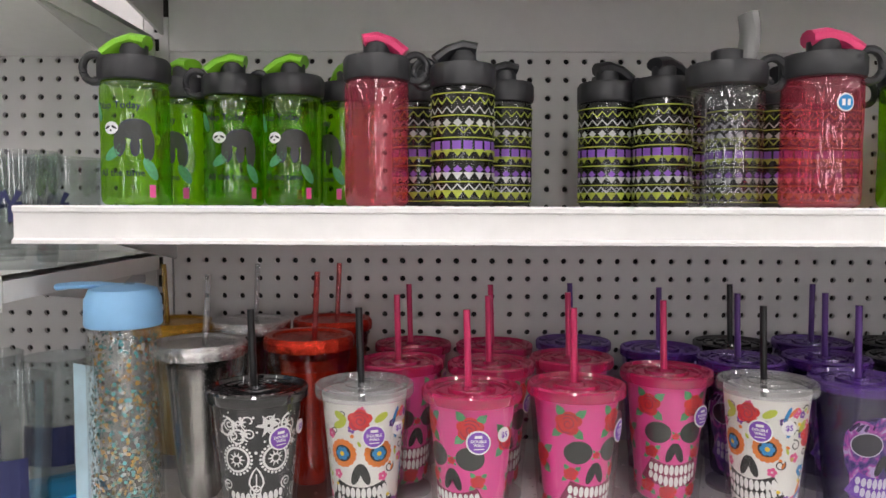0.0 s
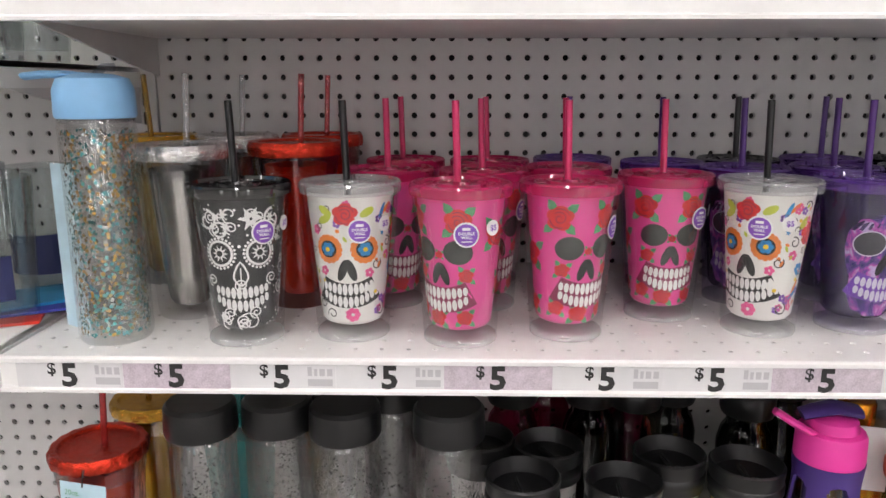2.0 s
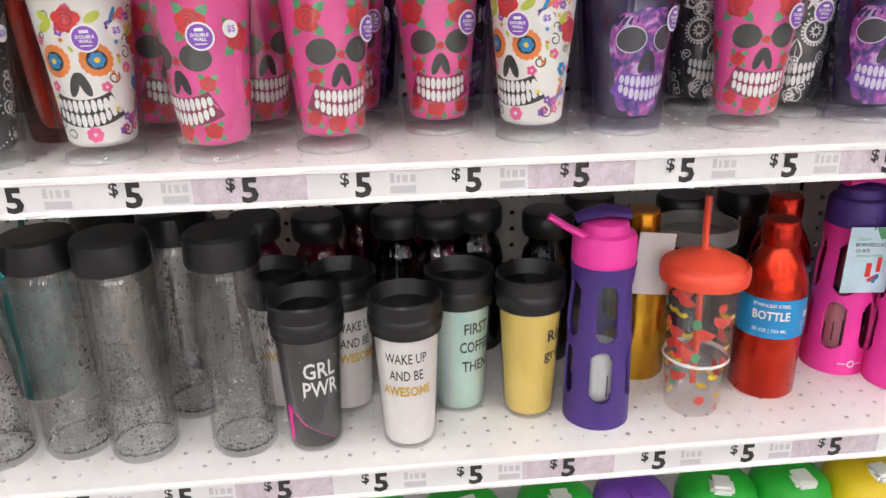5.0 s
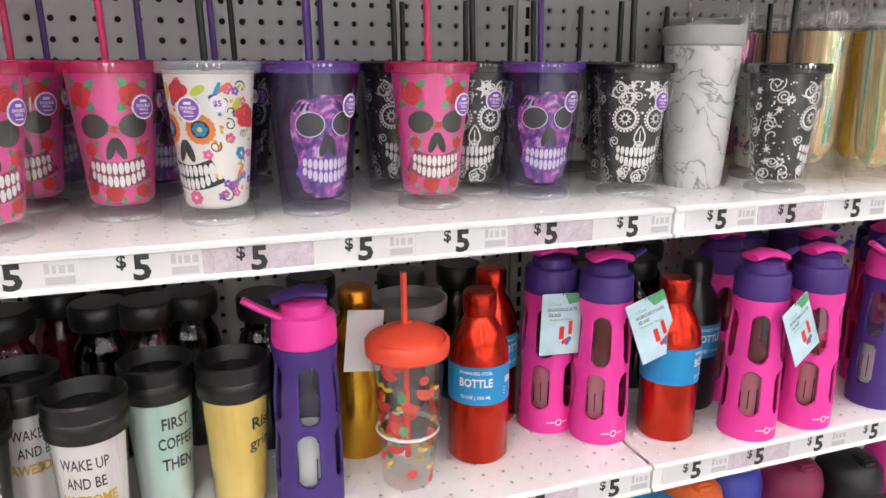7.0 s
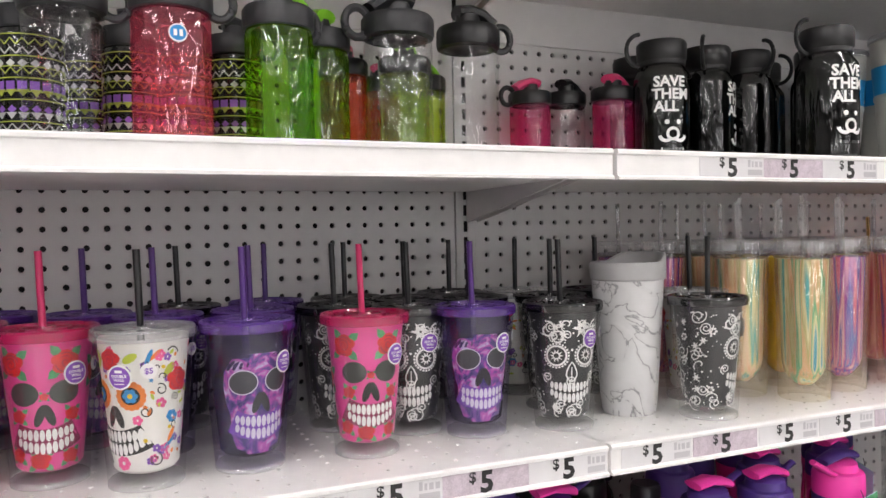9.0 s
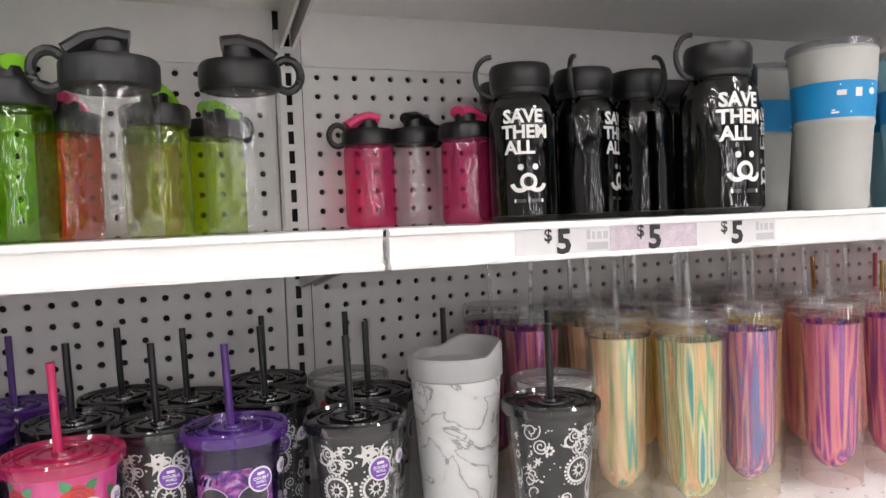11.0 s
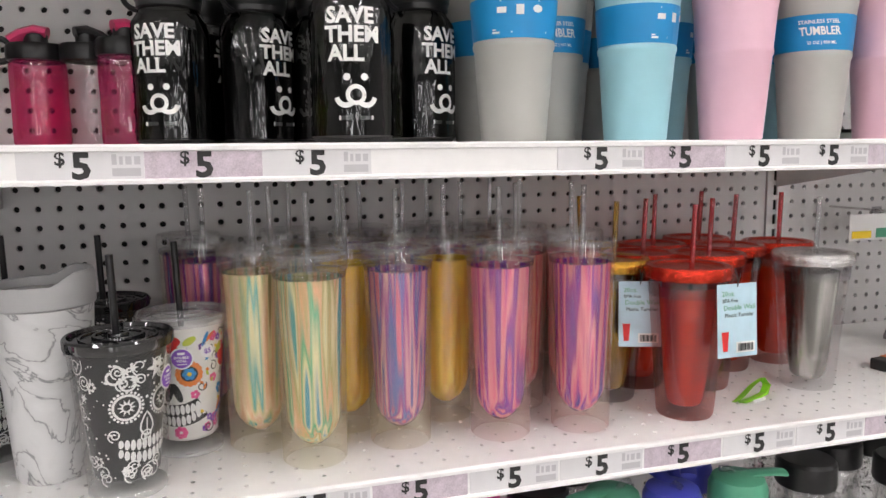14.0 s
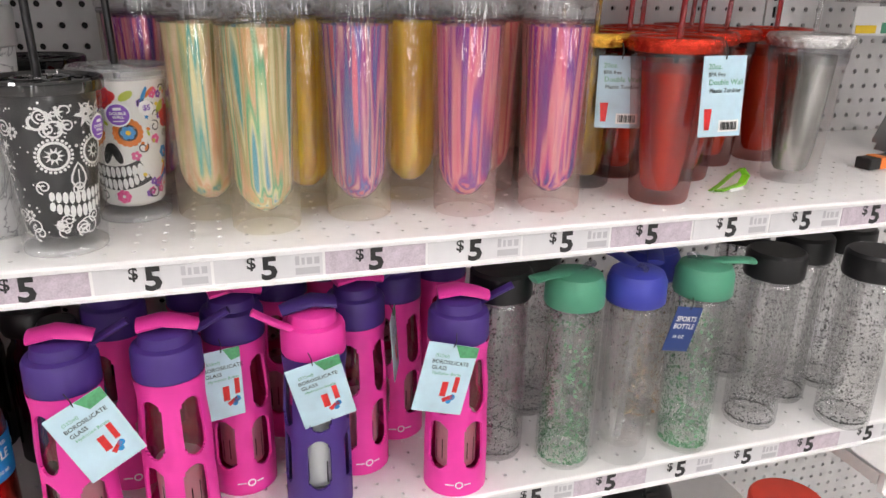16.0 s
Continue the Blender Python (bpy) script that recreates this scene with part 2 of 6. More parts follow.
STEELRED = streaked("red_steel", [(0.30, 0.015, 0.01), (0.55, 0.035, 0.015), (0.65, 0.06, 0.03)], 0.9, 0.25, 30)
STEELGOLD = streaked("gold_red_steel", [(0.45, 0.05, 0.01), (0.60, 0.28, 0.02), (0.70, 0.42, 0.04)], 0.9, 0.25, 30)
STEELDARK = mat("dark_steel", (0.05, 0.05, 0.055), 0.3, metal=0.8)
# silver, red and gold linings: upright reflections painted in as dark and bright streaks
SILVERIN = streaked("silver_lining_sheen", [(0.05, 0.045, 0.04), (0.26, 0.25, 0.23), (0.65, 0.63, 0.6)], 0.9, 0.2, 50)
REDIN = streaked("red_lining_sheen", [(0.40, 0.02, 0.01), (0.80, 0.07, 0.015), (0.88, 0.14, 0.03)], 0.25, 0.25, 30)
GOLDIN = streaked("gold_lining_sheen", [(0.25, 0.12, 0.01), (0.7, 0.42, 0.03), (0.9, 0.62, 0.1)], 0.7, 0.2, 50)
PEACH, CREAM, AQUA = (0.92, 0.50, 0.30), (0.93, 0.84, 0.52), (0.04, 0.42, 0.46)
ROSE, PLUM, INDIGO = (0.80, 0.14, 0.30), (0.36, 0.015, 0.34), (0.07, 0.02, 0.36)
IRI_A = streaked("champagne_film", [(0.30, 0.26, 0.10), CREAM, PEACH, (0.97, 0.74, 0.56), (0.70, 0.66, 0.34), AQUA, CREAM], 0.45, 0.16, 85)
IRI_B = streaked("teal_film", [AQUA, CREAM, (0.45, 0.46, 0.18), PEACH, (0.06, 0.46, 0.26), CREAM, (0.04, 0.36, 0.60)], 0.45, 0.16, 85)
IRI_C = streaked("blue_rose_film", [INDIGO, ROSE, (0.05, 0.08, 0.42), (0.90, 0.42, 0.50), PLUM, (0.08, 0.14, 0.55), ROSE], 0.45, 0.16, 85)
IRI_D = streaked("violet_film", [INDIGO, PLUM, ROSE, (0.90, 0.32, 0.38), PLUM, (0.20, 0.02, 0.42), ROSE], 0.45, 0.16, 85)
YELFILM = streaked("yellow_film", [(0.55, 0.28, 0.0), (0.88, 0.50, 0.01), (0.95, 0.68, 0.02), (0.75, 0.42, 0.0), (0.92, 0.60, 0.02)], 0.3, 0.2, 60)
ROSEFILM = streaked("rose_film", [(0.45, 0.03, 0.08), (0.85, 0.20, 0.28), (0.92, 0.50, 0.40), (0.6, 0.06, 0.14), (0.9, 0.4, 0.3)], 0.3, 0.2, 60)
GREYST = mat("grey_coated_steel", (0.46, 0.46, 0.43), 0.4, vary=0.06)
AQUAST = mat("aqua_coated_steel", (0.36, 0.66, 0.74), 0.4, vary=0.06)
PINKST = mat("pink_coated_steel", (0.80, 0.50, 0.60), 0.4, vary=0.06)
YELCUP = mat("yellow_liner", (0.76, 0.56, 0.12), 0.4, vary=0.08)
STRIPE = streaked("striped_white_liner", [(0.72, 0.66, 0.66), (0.80, 0.77, 0.75), (0.82, 0.80, 0.78)], 0.0, 0.4, 40)
HOLO = streaked("pastel_liner", [(0.30, 0.50, 0.66), (0.45, 0.68, 0.60), (0.62, 0.75, 0.70), (0.5, 0.55, 0.75)], 0.2, 0.3, 40)
GLIT_G = mat("green_glitter", (0.20, 0.55, 0.28), 0.25, metal=0.7, vary=0.6, scale=900)
GLIT_K = mat("black_glitter", (0.006, 0.006, 0.007), 0.5)
GLIT_T = mat("teal_glitter", (0.12, 0.45, 0.48), 0.25, metal=0.6)
GLIT_O = mat("gold_glitter", (0.70, 0.42, 0.10), 0.25, metal=0.7)
GLIT_S = mat("silver_glitter", (0.7, 0.72, 0.7), 0.25, metal=0.7)
WIRE = mat("white_wire", (0.8, 0.8, 0.8), 0.35)
m_, n_, l_ = nodes_of("lamp_diffuser")
LAMPM = m_
n_["Principled BSDF"].inputs["Emission Color"].default_value = (1, 0.95, 0.94, 1)
n_["Principled BSDF"].inputs["Emission Strength"].default_value = LAMP

m_, n_, l_ = nodes_of("daylight")
DAYM = m_
n_["Principled BSDF"].inputs["Base Color"].default_value = (0.6, 0.62, 0.65, 1)
n_["Principled BSDF"].inputs["Emission Color"].default_value = (1, 0.97, 0.97, 1)
n_["Principled BSDF"].inputs["Emission Strength"].default_value = 8.0


# ---------- mesh helpers ----------
def mesh(name, verts, faces, material, smooth=True):
    me = bpy.data.meshes.new(name)
    me.from_pydata([tuple(v) for v in verts], [], faces)
    me.materials.append(material)
    if smooth:
        me.polygons.foreach_set("use_smooth", [True] * len(me.polygons))
        me.set_sharp_from_angle(angle=radians(38))
    me.update()
    return me


def thing(name, label, category, group="", at=None):
    ob = new(name)
    tagged(ob, label, category, group)
    if at is not None:
        ob.matrix_basis = at
    return ob


def part(name, me, parent, label=""):
    ob = new(name, me)
    ob.parent = parent
    if label:
        ob["label"] = label
    return ob


def joined(*pieces):
    V, F = [], []
    for v, f in pieces:
        k = len(V)
        V += list(v)
        F += [tuple(i + k for i in q) for q in f]
    return V, F


def lathe(profile, segs=32, cx=0, cy=0):
    """Surface turned round z from (radius, height) pairs; radius 0 closes to a point."""
    V, F, rows = [], [], []
    for r, z in profile:
        if r <= 1e-6:
            rows.append([len(V)])
            V.append((cx, cy, z))
        else:
            rows.append(list(range(len(V), len(V) + segs)))
            V += [(cx + r * math.sin(2 * math.pi * i / segs), cy - r * math.cos(2 * math.pi * i / segs), z) for i in range(segs)]
    for a, b in zip(rows, rows[1:]):
        for i in range(segs):
            j = (i + 1) % segs
            if len(a) == 1 and len(b) == 1:
                continue
            if len(a) == 1:
                F.append((a[0], b[j], b[i]))
            elif len(b) == 1:
                F.append((a[i], a[j], b[0]))
            else:
                F.append((a[i], a[j], b[j], b[i]))
    return V, F


def block(x0, x1, y0, y1, z0, z1):
    V = [(x, y, z) for z in (z0, z1) for y in (y0, y1) for x in (x0, x1)]
    return V, [(0, 2, 3, 1), (4, 5, 7, 6), (0, 1, 5, 4), (1, 3, 7, 5), (3, 2, 6, 7), (2, 0, 4, 6)]


def bevelled(x0, x1, y0, y1, z0, z1, w):
    bm = bmesh.new()
    bmesh.ops.create_cube(bm, size=1, matrix=Matrix.LocRotScale(((x0 + x1) / 2, (y0 + y1) / 2, (z0 + z1) / 2), None, (x1 - x0, y1 - y0, z1 - z0)))
    bmesh.ops.bevel(bm, geom=bm.edges[:], offset=w, segments=2, affect="EDGES")
    bm.verts.index_update()
    out = [v.co.copy() for v in bm.verts], [tuple(v.index for v in f.verts) for f in bm.faces]
    bm.free()
    return out


def tube(points, r, segs=8, closed=False):
    """Round bar along a run of points."""
    P = [Vector(p) for p in points]
    V, F = [], []
    n = len(P)
    for i, p in enumerate(P):
        d = (P[(i + 1) % n] - P[i - 1]) if closed else (P[min(i + 1, n - 1)] - P[max(i - 1, 0)])
        d.normalize()
        a = d.cross(Vector((0.31, 0.17, 0.93)))
        a.normalize()
        b = d.cross(a)
        V += [p + r * (math.cos(2 * math.pi * k / segs) * a + math.sin(2 * math.pi * k / segs) * b) for k in range(segs)]
    for i in range(n if closed else n - 1):
        for k in range(segs):
            a0, b0 = i * segs, ((i + 1) % n) * segs
            F.append((a0 + k, a0 + (k + 1) % segs, b0 + (k + 1) % segs, b0 + k))
    if not closed:
        F += [tuple(range(segs))[::-1], tuple(range((n - 1) * segs, n * segs))]
    return V, F


def moved(piece, m):
    return [m @ Vector(v) for v in piece[0]], piece[1]


# flat shapes (u, v) for prints
def ell(cx, cy, a, b=None, n=14):
    b = b or a
    rings = 1 if a < 0.004 else 3
    V = [(cx + a * k / rings * math.cos(2 * math.pi * i / n), cy + b * k / rings * math.sin(2 * math.pi * i / n)) for k in range(rings, 0, -1) for i in range(n)]
    F = [(k * n + i, k * n + (i + 1) % n, (k + 1) * n + (i + 1) % n, (k + 1) * n + i) for k in range(rings - 1) for i in range(n)]
    return V, F + [tuple((rings - 1) * n + i for i in range(n))]


def rect(x0, y0, x1, y1):
    return [(x0, y0), (x1, y0), (x1, y1), (x0, y1)], [(0, 1, 2, 3)]


def poly(*p):
    return list(p), [tuple(range(len(p)))]


def stroke(pts, w):
    V, F = [], []
    for i, p in enumerate(pts):
        a, b = pts[max(i - 1, 0)], pts[min(i + 1, len(pts) - 1)]
        dx, dy = b[0] - a[0], b[1] - a[1]
        d = math.hypot(dx, dy) or 1
        V += [(p[0] - dy / d * w / 2, p[1] + dx / d * w / 2), (p[0] + dy / d * w / 2, p[1] - dx / d * w / 2)]
    for i in range(len(pts) - 1):
        F.append((2 * i, 2 * i + 1, 2 * i + 3, 2 * i + 2))
    return V, F


def arc(cx, cy, r, a0, a1, w, grow=0.0, n=14):
    return stroke([(cx + (r + grow * k / n) * math.cos(radians(a0 + (a1 - a0) * k / n)), cy + (r + grow * k / n) * math.sin(radians(a0 + (a1 - a0) * k / n))) for k in range(n + 1)], w)


def petals(cx, cy, r, n, size):
    return joined(*[ell(cx + r * math.cos(2 * math.pi * i / n), cy + r * math.sin(2 * math.pi * i / n), size, None, 8) for i in range(n)])


def star(cx, cy, r1, r2, n):
    return joined(*[poly((cx, cy), (cx + r2 * math.cos(math.pi * (2 * i - 1) / n), cy + r2 * math.sin(math.pi * (2 * i - 1) / n)),
                         (cx + r1 * math.cos(2 * math.pi * i / n), cy + r1 * math.sin(2 * math.pi * i / n)),
                         (cx + r2 * math.cos(math.pi * (2 * i + 1) / n), cy + r2 * math.sin(math.pi * (2 * i + 1) / n))) for i in range(n)])


LETTERS = {}


def letters(text, size, x=0, y=0, bold=0.0, squeeze=1.0):
    """Outline letters as flat faces, centred at (x, y)."""
    key = (text, round(bold, 4))
    if key not in LETTERS:
        cu = bpy.data.curves.new("letters", "FONT")
        cu.body, cu.align_x, cu.align_y, cu.resolution_u, cu.offset = text, "CENTER", "CENTER", 2, bold
        ob = bpy.data.objects.new("letters", cu)
        scene.collection.objects.link(ob)
        bpy.context.view_layer.update()
        me = ob.to_mesh()
        LETTERS[key] = [(v.co.x, v.co.y) for v in me.vertices], [tuple(p.vertices) for p in me.polygons]
        ob.to_mesh_clear()
        bpy.data.objects.remove(ob)
        bpy.data.curves.remove(cu)
    V, F = LETTERS[key]
    return [(x + a * size * squeeze, y + b * size) for a, b in V], F


def wrapped(piece, radius, lift):
    """A flat print laid on a turned wall: radius is a function of height."""
    V = []
    for u, v in piece[0]:
        r0 = radius(v) + lift
        th = u / radius(v)
        V.append((r0 * math.sin(th), -r0 * math.cos(th), v))
    return V, piece[1]


def cone(r0, r1, h, z0=0.0):
    return lambda z: r0 + (r1 - r0) * min(max((z - z0) / h, 0), 1)


def upright_card(piece, y=0.0, lift=0.0):
    return [(u, y - lift, v) for u, v in piece[0]], piece[1]


def straw_mesh(name, z0, z1, lean, r, material, x=0.0, y=0.0):
    V, F = tube([(x, y, z0), (x + lean * (z1 - z0), y + 0.3 * lean * (z1 - z0), z1)], r, 10)
    return mesh(name, V, F, material)


# ---------- setting ----------
def structure(name, piece, material, label="", smooth=False):
    return tagged(new(name, mesh(name, *piece, material, smooth)), label or name, name.split("_")[0], kind="structure")


structure("floor", block(-5, 7.6, -8, 0.3, -0.05, 0), FLOORM, "pale grey vinyl store floor")
structure("ceiling", block(-5, 7.6, -8, 0.3, 3.0, 3.06), CEILM, "off-white store ceiling")
# store front: a wall with tall narrow windows on to daylight
FRONT = [(-2.9, -2.4), (-0.3, 0.15), (1.5, 1.95), (3.4, 3.9), (5.6, 6.1)]
edges = [-5] + [x for pair in FRONT for x in pair] + [7.6]
structure("wall_opposite", joined(*[block(edges[k], edges[k + 1], -8.12, -8, 0, 3.0) for k in range(0, len(edges), 2)], *[block(a, b, -8.12, -8, 2.7, 3.0) for a, b in FRONT]), WALLM, "plain wall of the store front with tall windows")
for k, (a, b) in enumerate(FRONT):
    structure("window_%d" % (k + 1), joined(block(a, a + 0.03, -8.10, -8.02, 0, 2.7), block(b - 0.03, b, -8.10, -8.02, 0, 2.7), block(a + 0.03, b - 0.03, -8.10, -8.02, 2.67, 2.7), block(a + 0.03, b - 0.03, -8.10, -8.02, 0, 0.06)), STEELDARK, "tall narrow store-front window frame")
structure("backdrop", block(-5, 7.6, -9.0, -8.95, 0, 3.0), DAYM, "bright daylight outside the store front")
structure("wall_west", block(-5.1, -5, -8, 0.3, 0, 3.0), WALLM, "plain grey end wall")
structure("wall_east", block(7.6, 7.7, -8, 0.3, 0, 3.0), WALLM, "plain grey end wall")
structure("wall_behind", block(-5, 7.6, 0.06, 0.1, 0, 3.0), WALLM, "plain wall behind the shelving")


def ceiling_light(x, y):
    ob = thing("ceiling_light", "white fluorescent strip light on the ceiling, switched on", "ceiling light", "ceiling lights", pose(x, y, 3.0))
    part("frame", mesh("frame", *joined(block(-0.10, -0.08, -0.62, 0.62, -0.03, 0), block(0.08, 0.10, -0.62, 0.62, -0.03, 0), block(-0.08, 0.08, -0.62, -0.60, -0.03, 0), block(-0.08, 0.08, 0.60, 0.62, -0.03, 0)), WHITE, False), ob)
    part("diffuser", mesh("diffuser", *block(-0.08, 0.08, -0.6, 0.6, -0.024, -0.004), LAMPM, False), ob, "glowing diffuser panel")
    return ob


# rows of strip lights run away from the shelves
lamp = ceiling_light(-3.9, -0.95)
for k in range(6):
    for row in range(5):
        if k or row:
            copy_thing(lamp, pose(-3.9 + 2.1 * k, -0.95 - 1.35 * row, 3.0))


def holed(x0, z0, nx, nz, px, pz, hole, depth):
    """A sheet of nx by nz cells in the xz plane, each with a hole through it (points of hole round the cell's centre)."""
    V, F = [], []
    k = len(hole)
    for j in range(nz):
        for i in range(nx):
            cx, cz, b = x0 + (i + 0.5) * px, z0 + (j + 0.5) * pz, len(V)
            for q in range(k):
                hx, hz = hole[q]
                sx, sz = (0 if abs(h) < 1e-5 else math.copysign(1, h) for h in (hx, hz))
                V.append((cx + sx * px / 2, 0, cz + sz * pz / 2))
            V += [(cx + hx, 0, cz + hz) for hx, hz in hole]
            V += [(cx + hx, depth, cz + hz) for hx, hz in hole]
            for q in range(k):
                n = (q + 1) % k
                F.append((b + q, b + n, b + k + n, b + k + q))
                F.append((b + k + q, b + k + n, b + 2 * k + n, b + 2 * k + q))
    return V, F


ROUND = [(0.0042 * math.cos(math.pi * i / 4), 0.0042 * math.sin(math.pi * i / 4)) for i in range(8)]
SMALL = [(0.0026 * math.cos(math.pi * i / 4), 0.0026 * math.sin(math.pi * i / 4)) for i in range(8)]
SLOT = [(-0.0038, -0.0085), (0, -0.0085), (0.0038, -0.0085), (0.0038, 0), (0.0038, 0.0085), (0, 0.0085), (-0.0038, 0.0085), (-0.0038, 0)]
ROWS, ZTOP = 56, 1.5885 + INCH / 2
ZLOW = ZTOP - ROWS * INCH


def bay_board(name, x, n0, n1):
    xa, xb = x + 0.0381 - INCH / 2 + n0 * INCH, x + 0.0381 - INCH / 2 + n1 * INCH
    pieces = [holed(xa, ZLOW, n1 - n0, ROWS, INCH, INCH, ROUND, 0.006)]
    e0 = x + 0.018 if n0 == 0 else xa
    e1 = x + BAY - 0.018 if n1 == 46 else xb
    if e0 < xa:
        pieces.append(([(e0, 0, ZLOW), (xa, 0, ZLOW), (xa, 0, ZTOP), (e0, 0, ZTOP)], [(0, 1, 2, 3)]))
    if e1 > xb:
        pieces.append(([(xb, 0, ZLOW), (e1, 0, ZLOW), (e1, 0, ZTOP), (xb, 0, ZTOP)], [(0, 1, 2, 3)]))
    structure(name, joined(*pieces), PEG, "off-white pegboard back panel with round holes")
    structure("trim", joined(block(e0, e1, -0.004, 0.006, ZTOP, 2.0)), PEG, "plain pale rail above the pegboard")


bay_board("wall_pegboard_1", -BAY, 14, 46)
bay_board("wall_pegboard_2", 0, 0, 46)
bay_board("wall_pegboard_3", BAY, 0, 46)
bay_board("wall_pegboard_4", 2 * BAY, 0, 24)
# added sheet: puts the shade seen through the holes into a near-black colour
structure("wall_core", block(-1.2, 3.1, 0.0065, 0.02, 0, 2.0), HOLESHADE, "near-black sheet behind the pegboard, standing in for shade in its holes")


def upright(x):
    ob = thing("shelf_upright", "white slotted steel shelving upright", "shelf upright", "shelf uprights", pose(x, 0, 0))
    V, F = holed(-0.015, 0.2, 1, 57, 0.03, INCH, SLOT, 0.003)
    part("post", mesh("post", *joined(([(a, b - 0.003, c) for a, b, c in V], F), block(-0.0165, -0.015, -0.003, 0.006, 0.2, 0.2 + 57 * INCH), block(0.015, 0.0165, -0.003, 0.006, 0.2, 0.2 + 57 * INCH)), PEG, False), ob)
    return ob


up = upright(0.0)
copy_thing(up, pose(BAY, 0, 0))
copy_thing(up, pose(2 * BAY, 0, 0))


def shelf(x0, x1, top, label, holes=True, lip=0.034, deep=LIP):
    """Steel shelf: perforated top sheet, closed underside, front lip with a rolled rim, end brackets."""
    ob = thing("shelf", label, "shelf", "steel shelves", pose(x0, 0, top))
    w = x1 - x0
    g = 0.002
    if holes:
        V, F = holed(0.0136, 0, int((w - 0.02) / INCH), 14, INCH, INCH, SMALL, 0.004)
        V = [(a, deep + 0.014 + c, -b) for a, b, c in V]
        nx = 0.0136 + int((w - 0.02) / INCH) * INCH
        yb = deep + 0.014 + 14 * INCH
        F = [q[::-1] for q in F]
        sheet = joined((V, F), ([(g, deep + 0.01, 0), (0.0136, deep + 0.01, 0), (0.0136, 0, 0), (g, 0, 0)], [(0, 1, 2, 3)]),
                       ([(nx, deep + 0.01, 0), (w - g, deep + 0.01, 0), (w - g, 0, 0), (nx, 0, 0)], [(0, 1, 2, 3)]),
                       ([(0.0136, deep + 0.01, 0), (nx, deep + 0.01, 0), (nx, deep + 0.014, 0), (0.0136, deep + 0.014, 0)], [(0, 1, 2, 3)]),
                       ([(0.0136, yb, 0), (nx, yb, 0), (nx, -0.001, 0), (0.0136, -0.001, 0)], [(0, 1, 2, 3)]))
    else:
        sheet = ([(g, deep + 0.01, 0), (w - g, deep + 0.01, 0), (w - g, 0, 0), (g, 0, 0)], [(0, 1, 2, 3)])
    part("top_sheet", mesh("top_sheet", *sheet, WHITE, False), ob)
    part("pan", mesh("pan", *block(g, w - g, deep + 0.012, -0.002, -0.026, -0.006), WHITE, False), ob)
    prof = [(0.010, 0.0), (0.001, 0.0005), (-0.0015, -0.0015), (-0.0015, -0.005), (0.001, -0.0065), (0.001, -lip + 0.005), (-0.003, -lip + 0.003), (-0.003, -lip), (0.010, -lip)]
    V, F = [], []
    for x in (g, w - g):
        V += [(x, deep + a, b) for a, b in prof]
    n = len(prof)
    F = [(i, i + n, i + n + 1, i + 1) for i in range(n - 1)] + [(n - 1, 2 * n - 1, n, 0), tuple(range(n)), tuple(range(n, 2 * n))[::-1]]
    part("front_lip", mesh("front_lip", V, F, WHITE, False), ob, "white rolled steel front lip")
    for bx in (0.006, w - 0.010):
        prof2 = [(deep + 0.08, -0.026), (-0.002, -0.026), (-0.002, -0.075), (-0.10, -0.06)]
        V2 = [(bx + dx, a, b) for dx in (0, 0.004) for a, b in prof2]
        part("bracket", mesh("bracket", V2, [(0, 1, 2, 3), (7, 6, 5, 4), (0, 4, 5, 1), (1, 5, 6, 2), (2, 6, 7, 3), (3, 7, 4, 0)], PEG, False), ob)
    return ob


for b in (0, 1):
    shelf(b * BAY, (b + 1) * BAY, ZT + 0.026, "upper white steel shelf over the bottles", False)
    shelf(b * BAY + 0.014, (b + 1) * BAY + 0.012, ZA, "white steel shelf holding water bottles", False)
    shelf(b * BAY, (b + 1) * BAY, ZB, "white perforated steel shelf holding tumblers")
    shelf(b * BAY, (b + 1) * BAY, ZC, "white perforated steel shelf holding travel bottles")
    shelf(b * BAY, (b + 1) * BAY, ZD, "low white steel shelf holding shaker bottles", False)
shelf(-BAY, 0, 1.322, "white steel shelf holding glass mugs", False)
shelf(-BAY, 0, 1.06, "white steel shelf holding small glasses", False)
shelf(-BAY, 0, ZD, "low white steel shelf beside the bottles", False)
shelf(-BAY, 0, 1.62, "upper white steel shelf with red print on its edge", False)
shelf(2 * BAY, 2 * BAY + 0.62, ZB, "white steel shelf in the next bay", False)
shelf(2 * BAY, 2 * BAY + 0.62, ZC - 0.1, "low white steel shelf in the next bay", False)
shelf(2 * BAY + 0.024, 2 * BAY + 0.62, ZA + 0.02, "upper white steel shelf in the next bay", False)
shelf(2 * BAY, 2 * BAY + 0.62, ZT + 0.026, "topmost white steel shelf in the next bay", False)


# ---------- price labels ----------
FIVE = letters("5", 0.031, 0.0, -0.001, 0.035, 1.05)
DOLLAR = letters("$", 0.0165, -0.0165, 0.006, 0.02)


